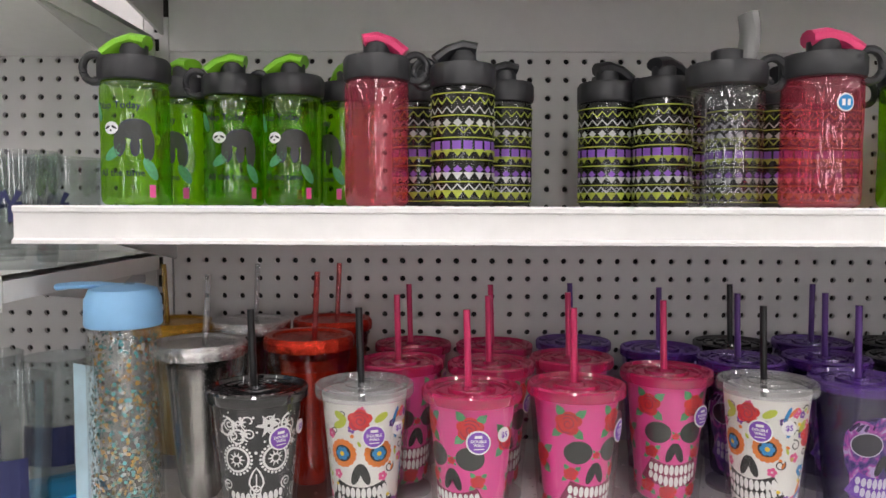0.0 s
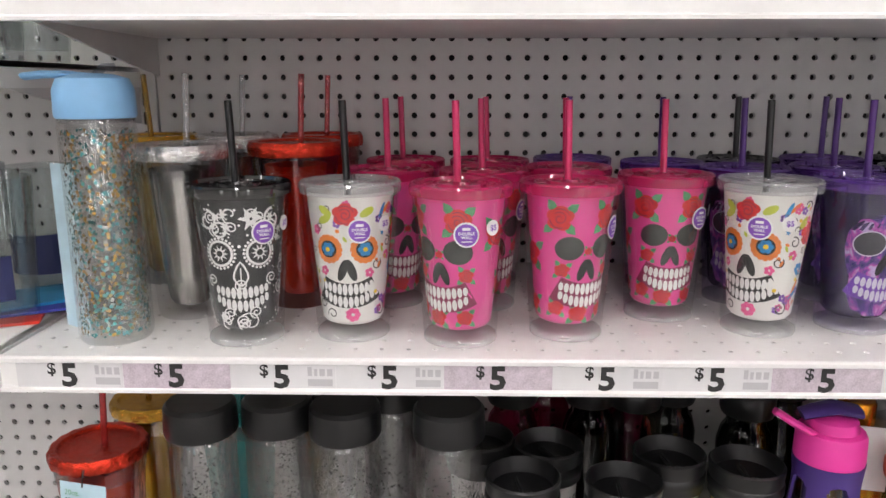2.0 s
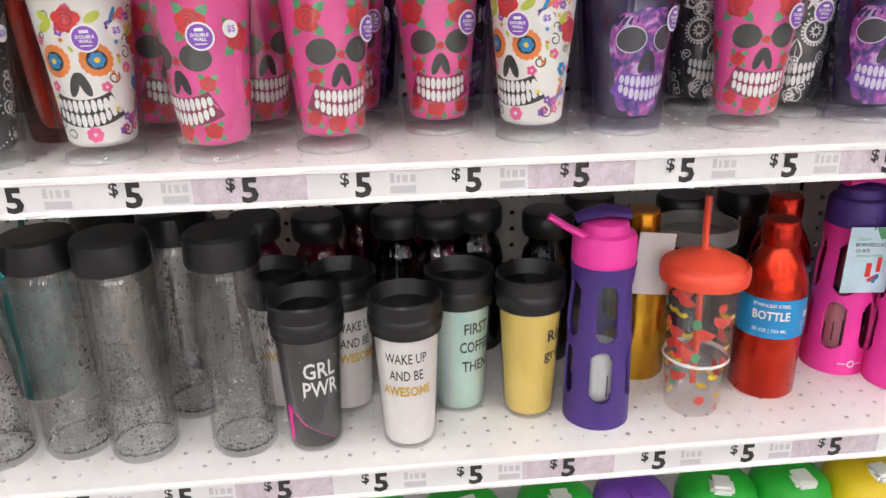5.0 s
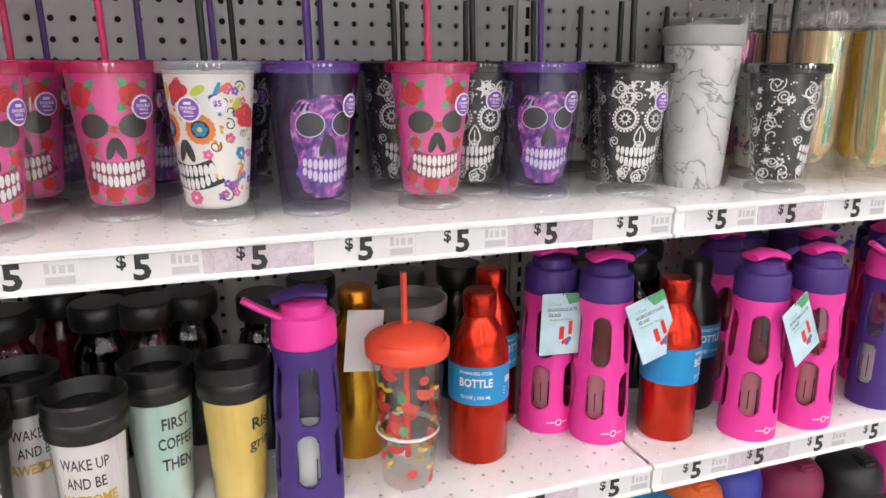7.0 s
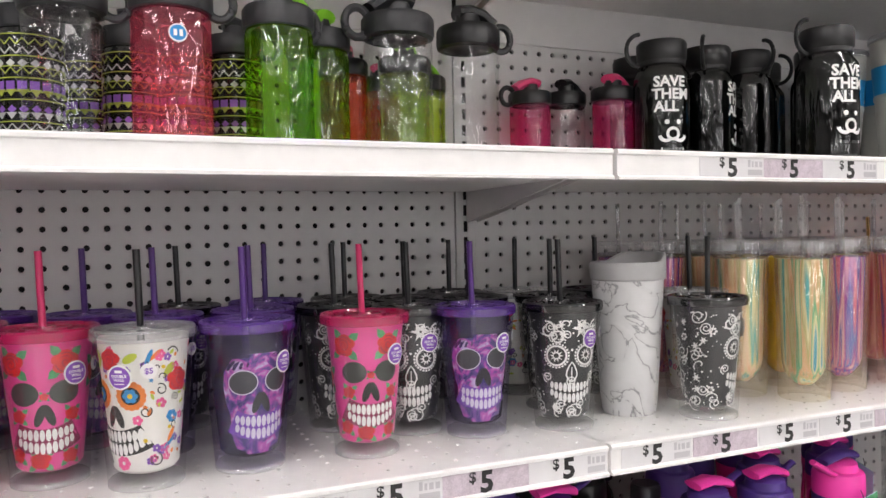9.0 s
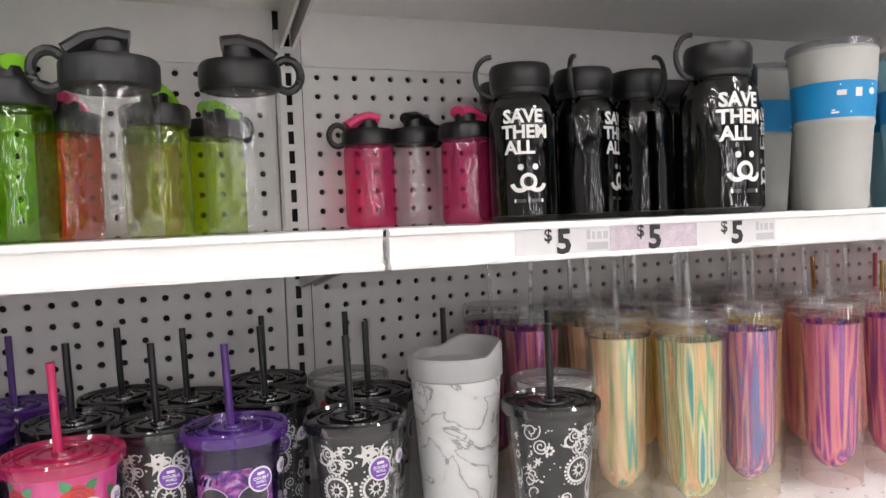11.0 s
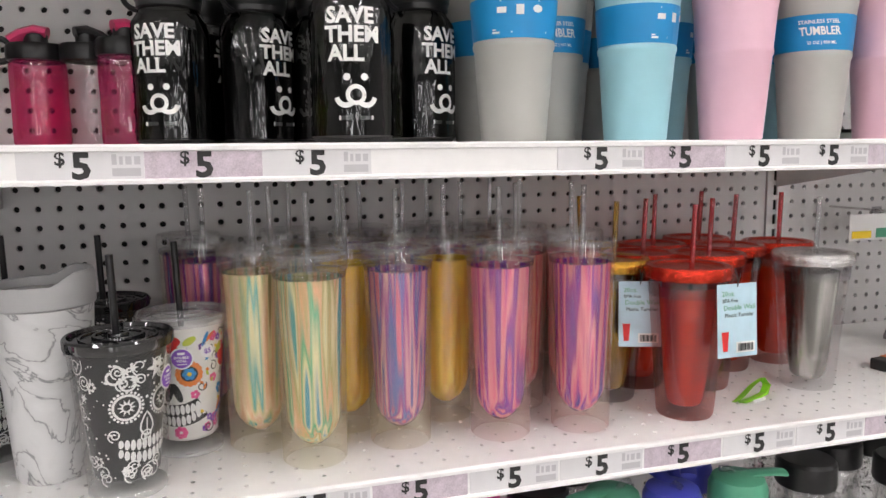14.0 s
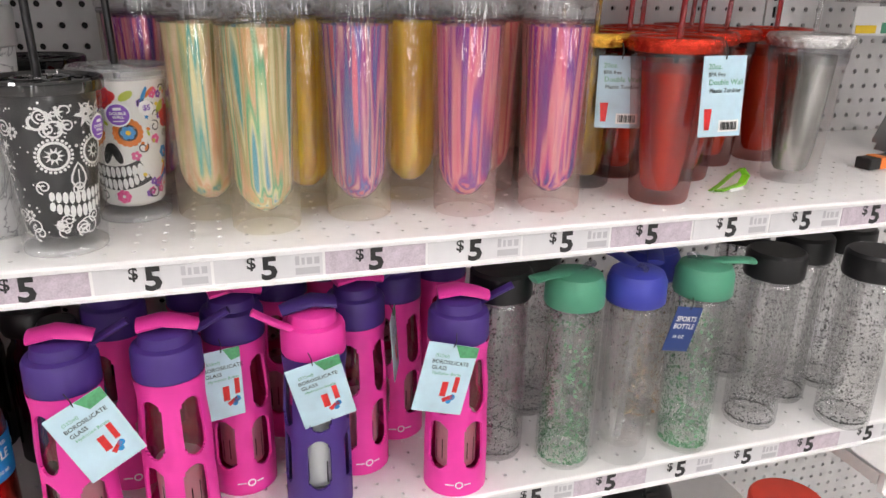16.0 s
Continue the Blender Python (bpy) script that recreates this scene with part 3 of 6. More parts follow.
def price_label(kind, at):
    ob = thing("price_label", ("lilac hatched" if kind else "white") + " paper price label reading $5 on the shelf edge", "price label", "shelf price labels", at)
    part("card", mesh("card", *block(-0.0499, 0.0499, -0.0006, 0, -0.0125, 0.0125), LILAC if kind else LABELP, False), ob)
    part("numeral", mesh("numeral", *upright_card(FIVE, -0.0011), INK, False), ob)
    part("dollar_sign", mesh("dollar_sign", *upright_card(DOLLAR, -0.0011), INK, False), ob)
    if not kind:
        part("faint_mark", mesh("faint_mark", *upright_card(joined(rect(0.024, 0.001, 0.028, 0.010), rect(0.030, 0.001, 0.033, 0.008), rect(0.035, 0.001, 0.040, 0.008), rect(0.042, 0.001, 0.047, 0.008), rect(0.024, -0.009, 0.047, -0.002)), -0.0010), FAINT, False), ob, "faint grey block of worn print")
    return ob


lab = [price_label(0, pose(0.068, LIP, ZB - 0.0175)), price_label(1, pose(0.168, LIP, ZB - 0.0175))]
for z in (ZB, ZC):
    for b in (0, 1):
        for i in range(11 if b and z == ZB else 12):
            if z == ZB and b == 0 and i < 2:
                continue
            copy_thing(lab[1 if i % 3 == 1 else 0], pose(b * BAY + 0.066 + (0.1025 if b and z == ZB else 0.1) * i, LIP + 0.001, z - 0.0180))
for i, x in enumerate((1.402, 1.502, 1.602, 1.894, 1.994, 2.095, 2.19, 2.29, 2.39)):
    copy_thing(lab[1 if i % 3 == 1 else 0], pose(x, LIP + 0.001, ZA - 0.0180))
for i in range(3):
    copy_thing(lab[1], pose(-0.06 - 0.1 * i, LIP + 0.001, 1.304))


# ---------- double-wall skull tumblers ----------
H_CUP = 0.150
R_OUT = cone(0.0355, 0.0475, H_CUP)
R_IN = cone(0.0285, 0.0430, H_CUP)


def liner_profile():
    return [(0, 0.015), (0.022, 0.015), (0.027, 0.017), (R_IN(0.021), 0.021)] + [(R_IN(z), z) for z in (0.05, 0.09, 0.13, 0.147)]


def outer_profile():
    return [(0.031, 0.001), (0.034, 0.003)] + [(R_OUT(z), z) for z in (0.006, 0.05, 0.1, 0.149)]


def lid_mesh(material):
    return mesh("lid", *lathe([(0.0475, 0.1445), (0.0492, 0.145), (0.0498, 0.147), (0.0498, 0.154), (0.0482, 0.156), (0.0455, 0.156), (0.0440, 0.1525), (0.036, 0.1525), (0.0355, 0.1540), (0.0335, 0.1540), (0.033, 0.1525), (0.024, 0.1525), (0.0235, 0.1555), (0.0205, 0.1555), (0.020, 0.154), (0.0095, 0.154), (0.009, 0.1565), (0.006, 0.1565), (0.0055, 0.153), (0, 0.153)], 40), material)




def teeth(n=10, w=0.052, y=0.0475, h=0.0125):
    out, gaps = [], []
    for i in range(n):
        u = (i + 0.5 - n / 2) * w / n
        lift = 0.006 * (2 * u / w) ** 2
        hh = h * (1 - 0.35 * (2 * u / w) ** 2)
        for s in (1, -1):
            out.append(ell(u, y + lift + s * hh * 0.52, w / n * 0.46, hh * 0.5, 8))
    for s in (0,):
        gaps.append(stroke([((i / 12 - 0.5) * w * 1.12, y + 0.0075 * (i / 6 - 1) ** 2) for i in range(13)], h * 2.0))
    return joined(*out), joined(*gaps)


def rose(cx, cy, r):
    return joined(*[ell(cx + 0.55 * r * math.cos(a), cy + 0.55 * r * math.sin(a), 0.62 * r, 0.5 * r, 9) for a in (0.4, 1.5, 2.7, 3.9, 5.2)], ell(cx, cy, 0.6 * r, None, 9))


def rose_lines(cx, cy, r):
    return joined(arc(cx, cy, 0.12 * r, 0, 500, 0.07 * r, 0.45 * r, 20), arc(cx, cy, 0.78 * r, 20, 120, 0.07 * r), arc(cx, cy, 0.78 * r, 190, 290, 0.07 * r))


def leaves(cx, cy, r):
    return joined(*[moved2(poly((0, 0), (0.35 * r, 0.34 * r), (0.75 * r, 0.36 * r), (1.25 * r, 0), (0.75 * r, -0.36 * r), (0.35 * r, -0.34 * r)), cx + 0.6 * r * math.cos(a), cy + 0.6 * r * math.sin(a), a) for a in (0.7, 2.2, 3.9, 5.5)])


def moved2(p, x, y, a):
    return [(x + u * math.cos(a) - v * math.sin(a), y + u * math.sin(a) + v * math.cos(a)) for u, v in p[0]], p[1]


NOSE = joined(moved2(ell(0, 0, 0.0115, 0.0042, 12), -0.0042, 0.0735, 1.25), moved2(ell(0, 0, 0.0115, 0.0042, 12), 0.0042, 0.0735, -1.25 + math.pi))


def design(kind, n=0):
    """Prints as (part name, material, flat shapes, layer)."""
    T, gap = teeth()
    D = []
    if kind in ("pink", "purple"):
        eyes = joined(ell(-0.0185, 0.095, 0.0140, 0.0118, 20), ell(0.0185, 0.095, 0.0140, 0.0118, 20))
        if kind == "purple":
            D.append(("eye_rim", WINK, joined(*[stroke([(q * 0.0185 + 0.0146 * math.cos(math.pi * k / 12), 0.095 + 0.0124 * math.sin(math.pi * k / 12)) for k in range(25)], 0.0010) for q in (-1, 1)]), 2))
            half = [(0.012, 0.020), (0.024, 0.026), (0.030, 0.040), (0.031, 0.060), (0.036, 0.072), (0.040, 0.090), (0.039, 0.106), (0.030, 0.119), (0.015, 0.124)]
            rowsf = [[(w * q / 6, v) for q in range(-6, 7)] for w, v in half]
            D.append(("skull_print", GALAXY, ([p for row in rowsf for p in row], [(a * 13 + q, a * 13 + q + 1, a * 13 + q + 14, a * 13 + q + 13) for a in range(8) for q in range(12)]), 0.5))
        D += [("eye_print", GREYINK, eyes, 1.5), ("nose_print", INK, NOSE, 1.5), ("teeth_print", WINK, T, 3), ("mouth_print", MAROON if kind == "pink" else PURINK, gap, 2)]
        if kind == "pink":
            spots = [(-0.030, 0.124, 0.010), (0.020, 0.124, 0.010), (-0.024, 0.073, 0.0055), (0.025, 0.072, 0.0055), (0, 0.092, 0.003), (-0.005, 0.029, 0.007), (0.022, 0.030, 0.006), (-0.027, 0.034, 0.006),
                     (0.060, 0.110, 0.010), (0.070, 0.06, 0.008), (-0.062, 0.085, 0.010), (-0.055, 0.035, 0.007), (0.10, 0.12, 0.010), (-0.10, 0.115, 0.010), (0.105, 0.07, 0.009), (-0.1, 0.05, 0.008)]
            spots = [(u, v, 1.2 * q) for u, v, q in spots]
            D += [("leaf_print", LEAF, joined(*[leaves(*s) for s in spots]), 1), ("rose_print", REDINK, joined(*[rose(*s) for s in spots]), 2), ("rose_line_print", MAROON, joined(*[rose_lines(*s) for s in spots]), 3)]
    elif kind == "white":
        ex = 0.0180
        D += [("eye_petal_print", ORINK, joined(*[petals(s * ex, 0.094, 0.0115, 16, 0.0032) for s in (-1, 1)], *[ell(s * ex, 0.094, 0.0118, 0.0118, 18) for s in (-1, 1)]), 1),
              ("eye_print", INK, joined(*[ell(s * ex, 0.094, 0.0088, 0.0085, 18) for s in (-1, 1)]), 2),
              ("blue_flower_print", BLUEINK, joined(*[petals(s * ex, 0.094, 0.0042, 6, 0.0030) for s in (-1, 1)]), 3),
              ("yellow_dot_print", YELINK, joined(*[ell(s * ex, 0.094, 0.0024) for s in (-1, 1)], ell(0.005, 0.105, 0.0016), ell(-0.024, 0.062, 0.0016), ell(0.027, 0.05, 0.002), ell(0.05, 0.12, 0.002), ell(0.05, 0.06, 0.002)), 4),
              ("nose_print", INK, NOSE, 1), ("mouth_print", INK, gap, 1), ("teeth_print", WINK, T, 2),
              ("rose_print", REDINK, joined(rose(0.0, 0.128, 0.011), rose(0.066, 0.105, 0.012), rose(-0.07, 0.12, 0.012)), 2), ("rose_line_print", MAROON, joined(rose_lines(0, 0.128, 0.011), rose_lines(0.066, 0.105, 0.012)), 3),
              ("leaf_print", LIMEINK, joined(moved2(ell(0, 0, 0.008, 0.004, 10), -0.020, 0.131, 2.6), moved2(ell(0, 0, 0.008, 0.004, 10), -0.021, 0.123, 3.6), moved2(ell(0, 0, 0.008, 0.004, 10), 0.021, 0.130, 0.5), moved2(ell(0, 0, 0.009, 0.004, 10), 0.078, 0.095, -0.6), moved2(ell(0, 0, 0.009, 0.004, 10), 0.056, 0.116, 0.9)), 1),
              ("pink_flower_print", PINKINK, joined(petals(0.004, 0.028, 0.0045, 7, 0.003), petals(-0.024, 0.072, 0.003, 5, 0.0022), petals(0.022, 0.070, 0.003, 5, 0.0022), petals(-0.032, 0.112, 0.003, 5, 0.0024), petals(0.045, 0.085, 0.003, 5, 0.0024), petals(0.044, 0.04, 0.003, 5, 0.002), petals(0.09, 0.06, 0.004, 5, 0.003)), 1),
              ("blue_print", BLUEINK, joined(petals(0.055, 0.07, 0.004, 6, 0.0028), star(0.038, 0.108, 0.003, 0.0013, 5), moved2(ell(0, 0, 0.009, 0.0022, 10), 0.038, 0.130, 1.1), moved2(ell(0, 0, 0.009, 0.0022, 10), 0.05, 0.045, 0.7), petals(-0.05, 0.05, 0.004, 6, 0.0028)), 1),
              ("orange_print", ORINK, joined(moved2(ell(0, 0, 0.008, 0.002, 10), 0.044, 0.132, 0.7), moved2(ell(0, 0, 0.009, 0.0022, 10), 0.052, 0.052, 1.0), ell(0.03, 0.082, 0.002), ell(-0.008, 0.112, 0.002)), 1),
              ("swirl_print", INK, joined(arc(0.030, 0.078, 0.002, 0, 400, 0.0012, 0.004, 20), arc(0.046, 0.098, 0.002, 90, 470, 0.0012, 0.004, 20), arc(0.034, 0.030, 0.002, 0, 420, 0.0014, 0.005, 20), arc(-0.030, 0.038, 0.002, 0, 420, 0.0012, 0.004, 20), arc(0.062, 0.132, 0.006, 0, 150, 0.0014, 0, 12), arc(-0.017, 0.028, 0.002, 180, 560, 0.0012, 0.004, 18)), 1)]
        rnd = random.Random(3)
        conf = {"k": [], "p": [], "g": [], "o": [], "v": []}
        for i in range(150):
            u, v = rnd.uniform(-0.13, 0.13), rnd.uniform(0.024, 0.138)
            if abs(u) < 0.033 and 0.036 < v < 0.112 and not (abs(u) < 0.006 and v > 0.1):
                continue
            k = "kpgov"[i % 5]
            if k == "k":
                conf[k].append(arc(u, v, 0.001, rnd.uniform(0, 360), rnd.uniform(460, 640), 0.0010, 0.0035, 16))
            elif k in "pv":
                conf[k].append(petals(u, v, 0.0026, 5, 0.0018))
            else:
                conf[k].append(moved2(ell(0, 0, rnd.uniform(0.002, 0.0045), 0.0016, 8), u, v, rnd.uniform(0, 3)))
        D += [("swirls_print", INK, joined(*conf["k"]), 1), ("small_pink_print", PINKINK, joined(*conf["p"]), 1), ("small_green_print", LIMEINK, joined(*conf["g"]), 1), ("small_orange_print", ORINK, joined(*conf["o"]), 1), ("small_violet_print", PURINK, joined(*conf["v"]), 1)]
    else:
        W = [T]
        for s in (-1, 1):
            W += [star(s * 0.0185, 0.093, 0.0085, 0.0040, 10), arc(s * 0.0185, 0.093, 0.0118, 0, 360, 0.0024, 0, 28), petals(s * 0.0185, 0.093, 0.0146, 24, 0.0014)]
        W += [stroke([(0, 0.061), (-0.004, 0.064), (-0.0065, 0.069), (-0.006, 0.074), (-0.003, 0.081), (0, 0.085), (0.003, 0.081), (0.006, 0.074), (0.0065, 0.069), (0.004, 0.064), (0, 0.061)], 0.0018), stroke([(0, 0.079), (0, 0.064)], 0.0012), ell(0, 0.100, 0.0016), star(0.012, 0.126, 0.0125, 0.0050, 6)]
        for q in (-1, 1):
            W += [arc(-0.030 if q < 0 else 0.034, 0.124, 0.0105, 90, 330 * q + 90, 0.0024, -0.006, 24), arc(-0.016, 0.116, 0.0085, 180, 180 - 250 * q, 0.0020, -0.005, 20)]
        rnd = random.Random(7)
        for i in range(105):
            u, v = rnd.uniform(-0.125, 0.125), rnd.uniform(0.022, 0.138)
            if abs(u) < 0.034 and 0.036 < v < 0.112:
                continue
            k = rnd.random()
            if k < 0.55:
                W.append(arc(u, v, 0.0012, rnd.uniform(0, 360), rnd.uniform(500, 760), 0.0014, rnd.uniform(0.005, 0.010), 22))
            elif k < 0.75:
                W.append(petals(u, v, 0.0035, 6, 0.0017))
            else:
                W.append(star(u, v, 0.0055, 0.0022, 6))
        for i in range(320):
            u, v = rnd.uniform(-0.128, 0.128), rnd.uniform(0.020, 0.140)
            if abs(u) < 0.030 and 0.038 < v < 0.108:
                continue
            W.append(ell(u, v, rnd.uniform(0.0006, 0.0015), None, 6))
        for u, v in ((-0.026, 0.128), (0.03, 0.116), (-0.022, 0.116), (-0.006, 0.118), (0, 0.062), (-0.029, 0.066), (0.03, 0.066), (-0.012, 0.034), (0.012, 0.034), (0, 0.026)):
            W.append(arc(u, v, 0.001, 30, 620, 0.0014, 0.0055, 20))
        D += [("lace_print", WINK, joined(*W), 2), ("star_centre_print", INK, joined(ell(-0.0185, 0.093, 0.0030), ell(0.0185, 0.093, 0.0030), ell(0.012, 0.126, 0.0014)), 3)]
    return D


BASEC = clear("thick_clear_base", (0.97, 0.975, 0.975), gloss=1.8, wave=0.3, body=0.28, bodycol=(0.92, 0.92, 0.92))
STICK_TXT = joined(letters("DOUBLE", 0.0032, 0, 0.001, 0.03), letters("WALL", 0.0032, 0, -0.002, 0.03), rect(-0.004, -0.0056, 0.004, -0.0048), rect(-0.003, 0.0036, 0.003, 0.0058))


def skull_tumbler(kind, straw_mat, at):
    cols = {"pink": (CUPPINK, CLEAR, LIDPINK, "pink plastic skull tumbler with roses, lid and straw"), "white": (CUPWHITE, CLEAR, LIDCLEAR, "white plastic sugar-skull tumbler with coloured flowers and straw"),
            "black": (CUPBLACK, CLEAR, LIDBLACK, "black plastic tumbler with white lace skull print and straw"), "purple": (DARKPURPLEC, CLEARP, LIDPURPLE, "purple galaxy skull tumbler with purple lid and straw")}[kind]
    ob = thing("skull_tumbler", cols[3], "tumbler", "skull tumblers", at)
    part("liner", mesh("liner", *lathe(liner_profile(), 36), cols[0]), ob, "printed inner cup")
    part("outer_wall", mesh("outer_wall", *lathe(outer_profile(), 36), cols[1]), ob, "clear plastic outer wall")
    part("base_ring", mesh("base_ring", *lathe([(0, 0.002), (0.030, 0.002), (0.0335, 0.0004), (0.0358, 0.001), (0.0364, 0.003), (0.0360, 0.0055), (0.0345, 0.007), (0, 0.0075)], 36), BASEC), ob, "thick clear base")
    part("lid", lid_mesh(cols[2]), ob, "round plastic lid")
    part("straw", straw_mesh("straw", 0.05, 0.232, -0.03, 0.0036, straw_mat), ob, "plastic drinking straw")
    for nm, m, shp, layer in design(kind):
        part(nm, mesh(nm, *wrapped(shp, R_IN, 0.0004 * layer), m, False), ob)
    su = {"pink": 0.030, "white": 0.014, "black": 0.024, "purple": 0.026}[kind]
    def sticker(u, v, r, txt):
        s = part("sticker", mesh("sticker", *wrapped(ell(u, v, r, r, 20), R_OUT, 0.0004), WINK, False), ob, "round purple price sticker")
        part("sticker_face", mesh("sticker_face", *wrapped(ell(u, v, r * 0.86, r * 0.86, 20), R_OUT, 0.0008), PURINK if r > 0.009 else PAPER, False), s)
        part("sticker_print", mesh("sticker_print", *wrapped(([(a + u, b + v) for a, b in txt[0]], txt[1]), R_OUT, 0.0012), WINK if r > 0.009 else PURINK, False), s)
    sticker(su, 0.113, 0.0120, ([(a * 1.2, b * 1.2) for a, b in STICK_TXT[0]], STICK_TXT[1]))
    sticker(su + 0.027, 0.118, 0.0075, letters("$5", 0.0075, 0, 0, 0.03))
    return ob


GREYTOP = mat("pale_grey_lid", (0.40, 0.40, 0.40), 0.35)
SRC = {}


def cup(kind, straw, x, y, rot, z=ZB):
    key = (kind, straw)
    m = pose(x, y, z, 0, 0, rot)
    if key not in SRC:
        SRC[key] = skull_tumbler(kind, {"k": BLACK, "p": STRAWPINK, "v": DKPURPLE}[straw], m)
    else:
        copy_thing(SRC[key], m)


for c in [("black", "k", 0.218, -0.323, 12), ("white", "k", 0.323, -0.308, 0), ("pink", "p", 0.431, -0.323, -32), ("pink", "p", 0.538, -0.303, 22), ("pink", "p", 0.648, -0.240, 0), ("white", "k", 0.738, -0.288, -48),
          ("purple", "v", 0.840, -0.277, 12), ("pink", "p", 0.967, -0.283, -8), ("purple", "v", 1.110, -0.266, -10), ("black", "k", 1.221, -0.286, -15), ("black", "k", 1.414, -0.326, 40), ("white", "k", 1.468, -0.235, -20)]:
    cup(*c)
for c in [("pink", "p", 0.352, -0.195), ("pink", "p", 0.457, -0.205), ("pink", "p", 0.362, -0.085), ("pink", "p", 0.468, -0.09), ("pink", "p", 0.555, -0.17), ("purple", "v", 0.575, -0.065), ("purple", "v", 0.678, -0.11), ("purple", "v", 0.755, -0.175),
          ("black", "k", 0.785, -0.07), ("purple", "v", 0.862, -0.165), ("purple", "v", 0.895, -0.06), ("black", "k", 0.965, -0.165), ("black", "k", 1.045, -0.22), ("black", "k", 1.005, -0.065), ("black", "k", 1.075, -0.12), ("black", "k", 1.155, -0.16),
          ("black", "k", 1.165, -0.06), ("white", "k", 1.262, -0.085), ("black", "k", 1.262, -0.19), ("black", "k", 1.375, -0.13)]:
    cup(*c, random.uniform(-50, 50))


def marble_tumbler(at):
    ob = thing("marble_tumbler", "grey marble-print tumbler with slanted grey lid", "tumbler", "", at)
    r = cone(0.036, 0.048, 0.19)
    part("body", mesh("body", *lathe([(0, 0), (0.034, 0), (0.036, 0.003)] + [(r(z), z) for z in (0.05, 0.1, 0.15, 0.178)], 36), MARBLE), ob)
    V, F = lathe([(0.047, 0.176), (0.0495, 0.178), (0.050, 0.196), (0.048, 0.2), (0.044, 0.199), (0.042, 0.19), (0, 0.19)], 36)
    V = [(x, y, z + (0.012 * min(max((x - 0.01) / 0.02, 0), 1) if z > 0.194 else 0)) for x, y, z in V]
    part("lid", mesh("lid", V, F, GREYTOP), ob, "grey lid with raised sipping edge")


marble_tumbler(pose(1.337, -0.262, ZB, 0, 0, 10))


# ---------- tall iridescent tumblers ----------
def iridescent(film, shell, at, label):
    ob = thing("iridescent_tumbler", label, "tumbler", "iridescent tumblers", at)
    ro = cone(0.034, 0.0375, 0.2)
    part("outer_wall", mesh("outer_wall", *lathe([(0.031, 0.001), (0.034, 0.004)] + [(ro(z), z) for z in (0.02, 0.1, 0.2)], 32), shell), ob, "glossy shimmering outer wall")
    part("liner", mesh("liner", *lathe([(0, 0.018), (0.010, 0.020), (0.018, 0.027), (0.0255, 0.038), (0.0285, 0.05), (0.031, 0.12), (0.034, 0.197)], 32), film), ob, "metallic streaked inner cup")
    part("rim", mesh("rim", *lathe([(0.030, 0.197), (0.0375, 0.198), (0.0385, 0.201), (0.0375, 0.204), (0.034, 0.203)], 32), CLEARD), ob)
    part("lid", mesh("lid", *lathe([(0.0375, 0.203), (0.040, 0.205), (0.040, 0.221), (0.038, 0.2235), (0.034, 0.222), (0.033, 0.216), (0.008, 0.216), (0.007, 0.218), (0, 0.218)], 32), LIDWHITE), ob, "clear plastic lid")
    part("straw", straw_mesh("straw", 0.2, 0.285, -0.02, 0.0033, CLEARS), ob, "clear plastic straw")
    return ob


CLEARS = clear("clear_straw", (0.86, 0.86, 0.86), gloss=1.8, body=0.12, bodycol=(0.9, 0.9, 0.9))
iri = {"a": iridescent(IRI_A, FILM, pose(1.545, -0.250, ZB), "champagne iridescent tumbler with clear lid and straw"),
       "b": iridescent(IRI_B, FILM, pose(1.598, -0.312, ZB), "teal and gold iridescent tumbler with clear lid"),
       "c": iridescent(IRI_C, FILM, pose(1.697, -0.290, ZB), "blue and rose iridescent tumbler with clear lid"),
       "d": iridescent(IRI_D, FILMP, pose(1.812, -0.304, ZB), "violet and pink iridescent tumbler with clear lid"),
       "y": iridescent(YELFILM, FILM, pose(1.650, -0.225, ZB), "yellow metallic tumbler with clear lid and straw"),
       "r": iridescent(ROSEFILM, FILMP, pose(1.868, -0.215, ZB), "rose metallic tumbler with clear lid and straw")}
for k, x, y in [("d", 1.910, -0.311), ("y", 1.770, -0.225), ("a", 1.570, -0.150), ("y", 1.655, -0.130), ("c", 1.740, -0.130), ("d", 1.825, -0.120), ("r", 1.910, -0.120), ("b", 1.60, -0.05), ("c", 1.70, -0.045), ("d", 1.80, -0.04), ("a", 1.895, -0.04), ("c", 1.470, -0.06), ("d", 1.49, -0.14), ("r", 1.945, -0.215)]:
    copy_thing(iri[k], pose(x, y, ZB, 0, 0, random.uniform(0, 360)))


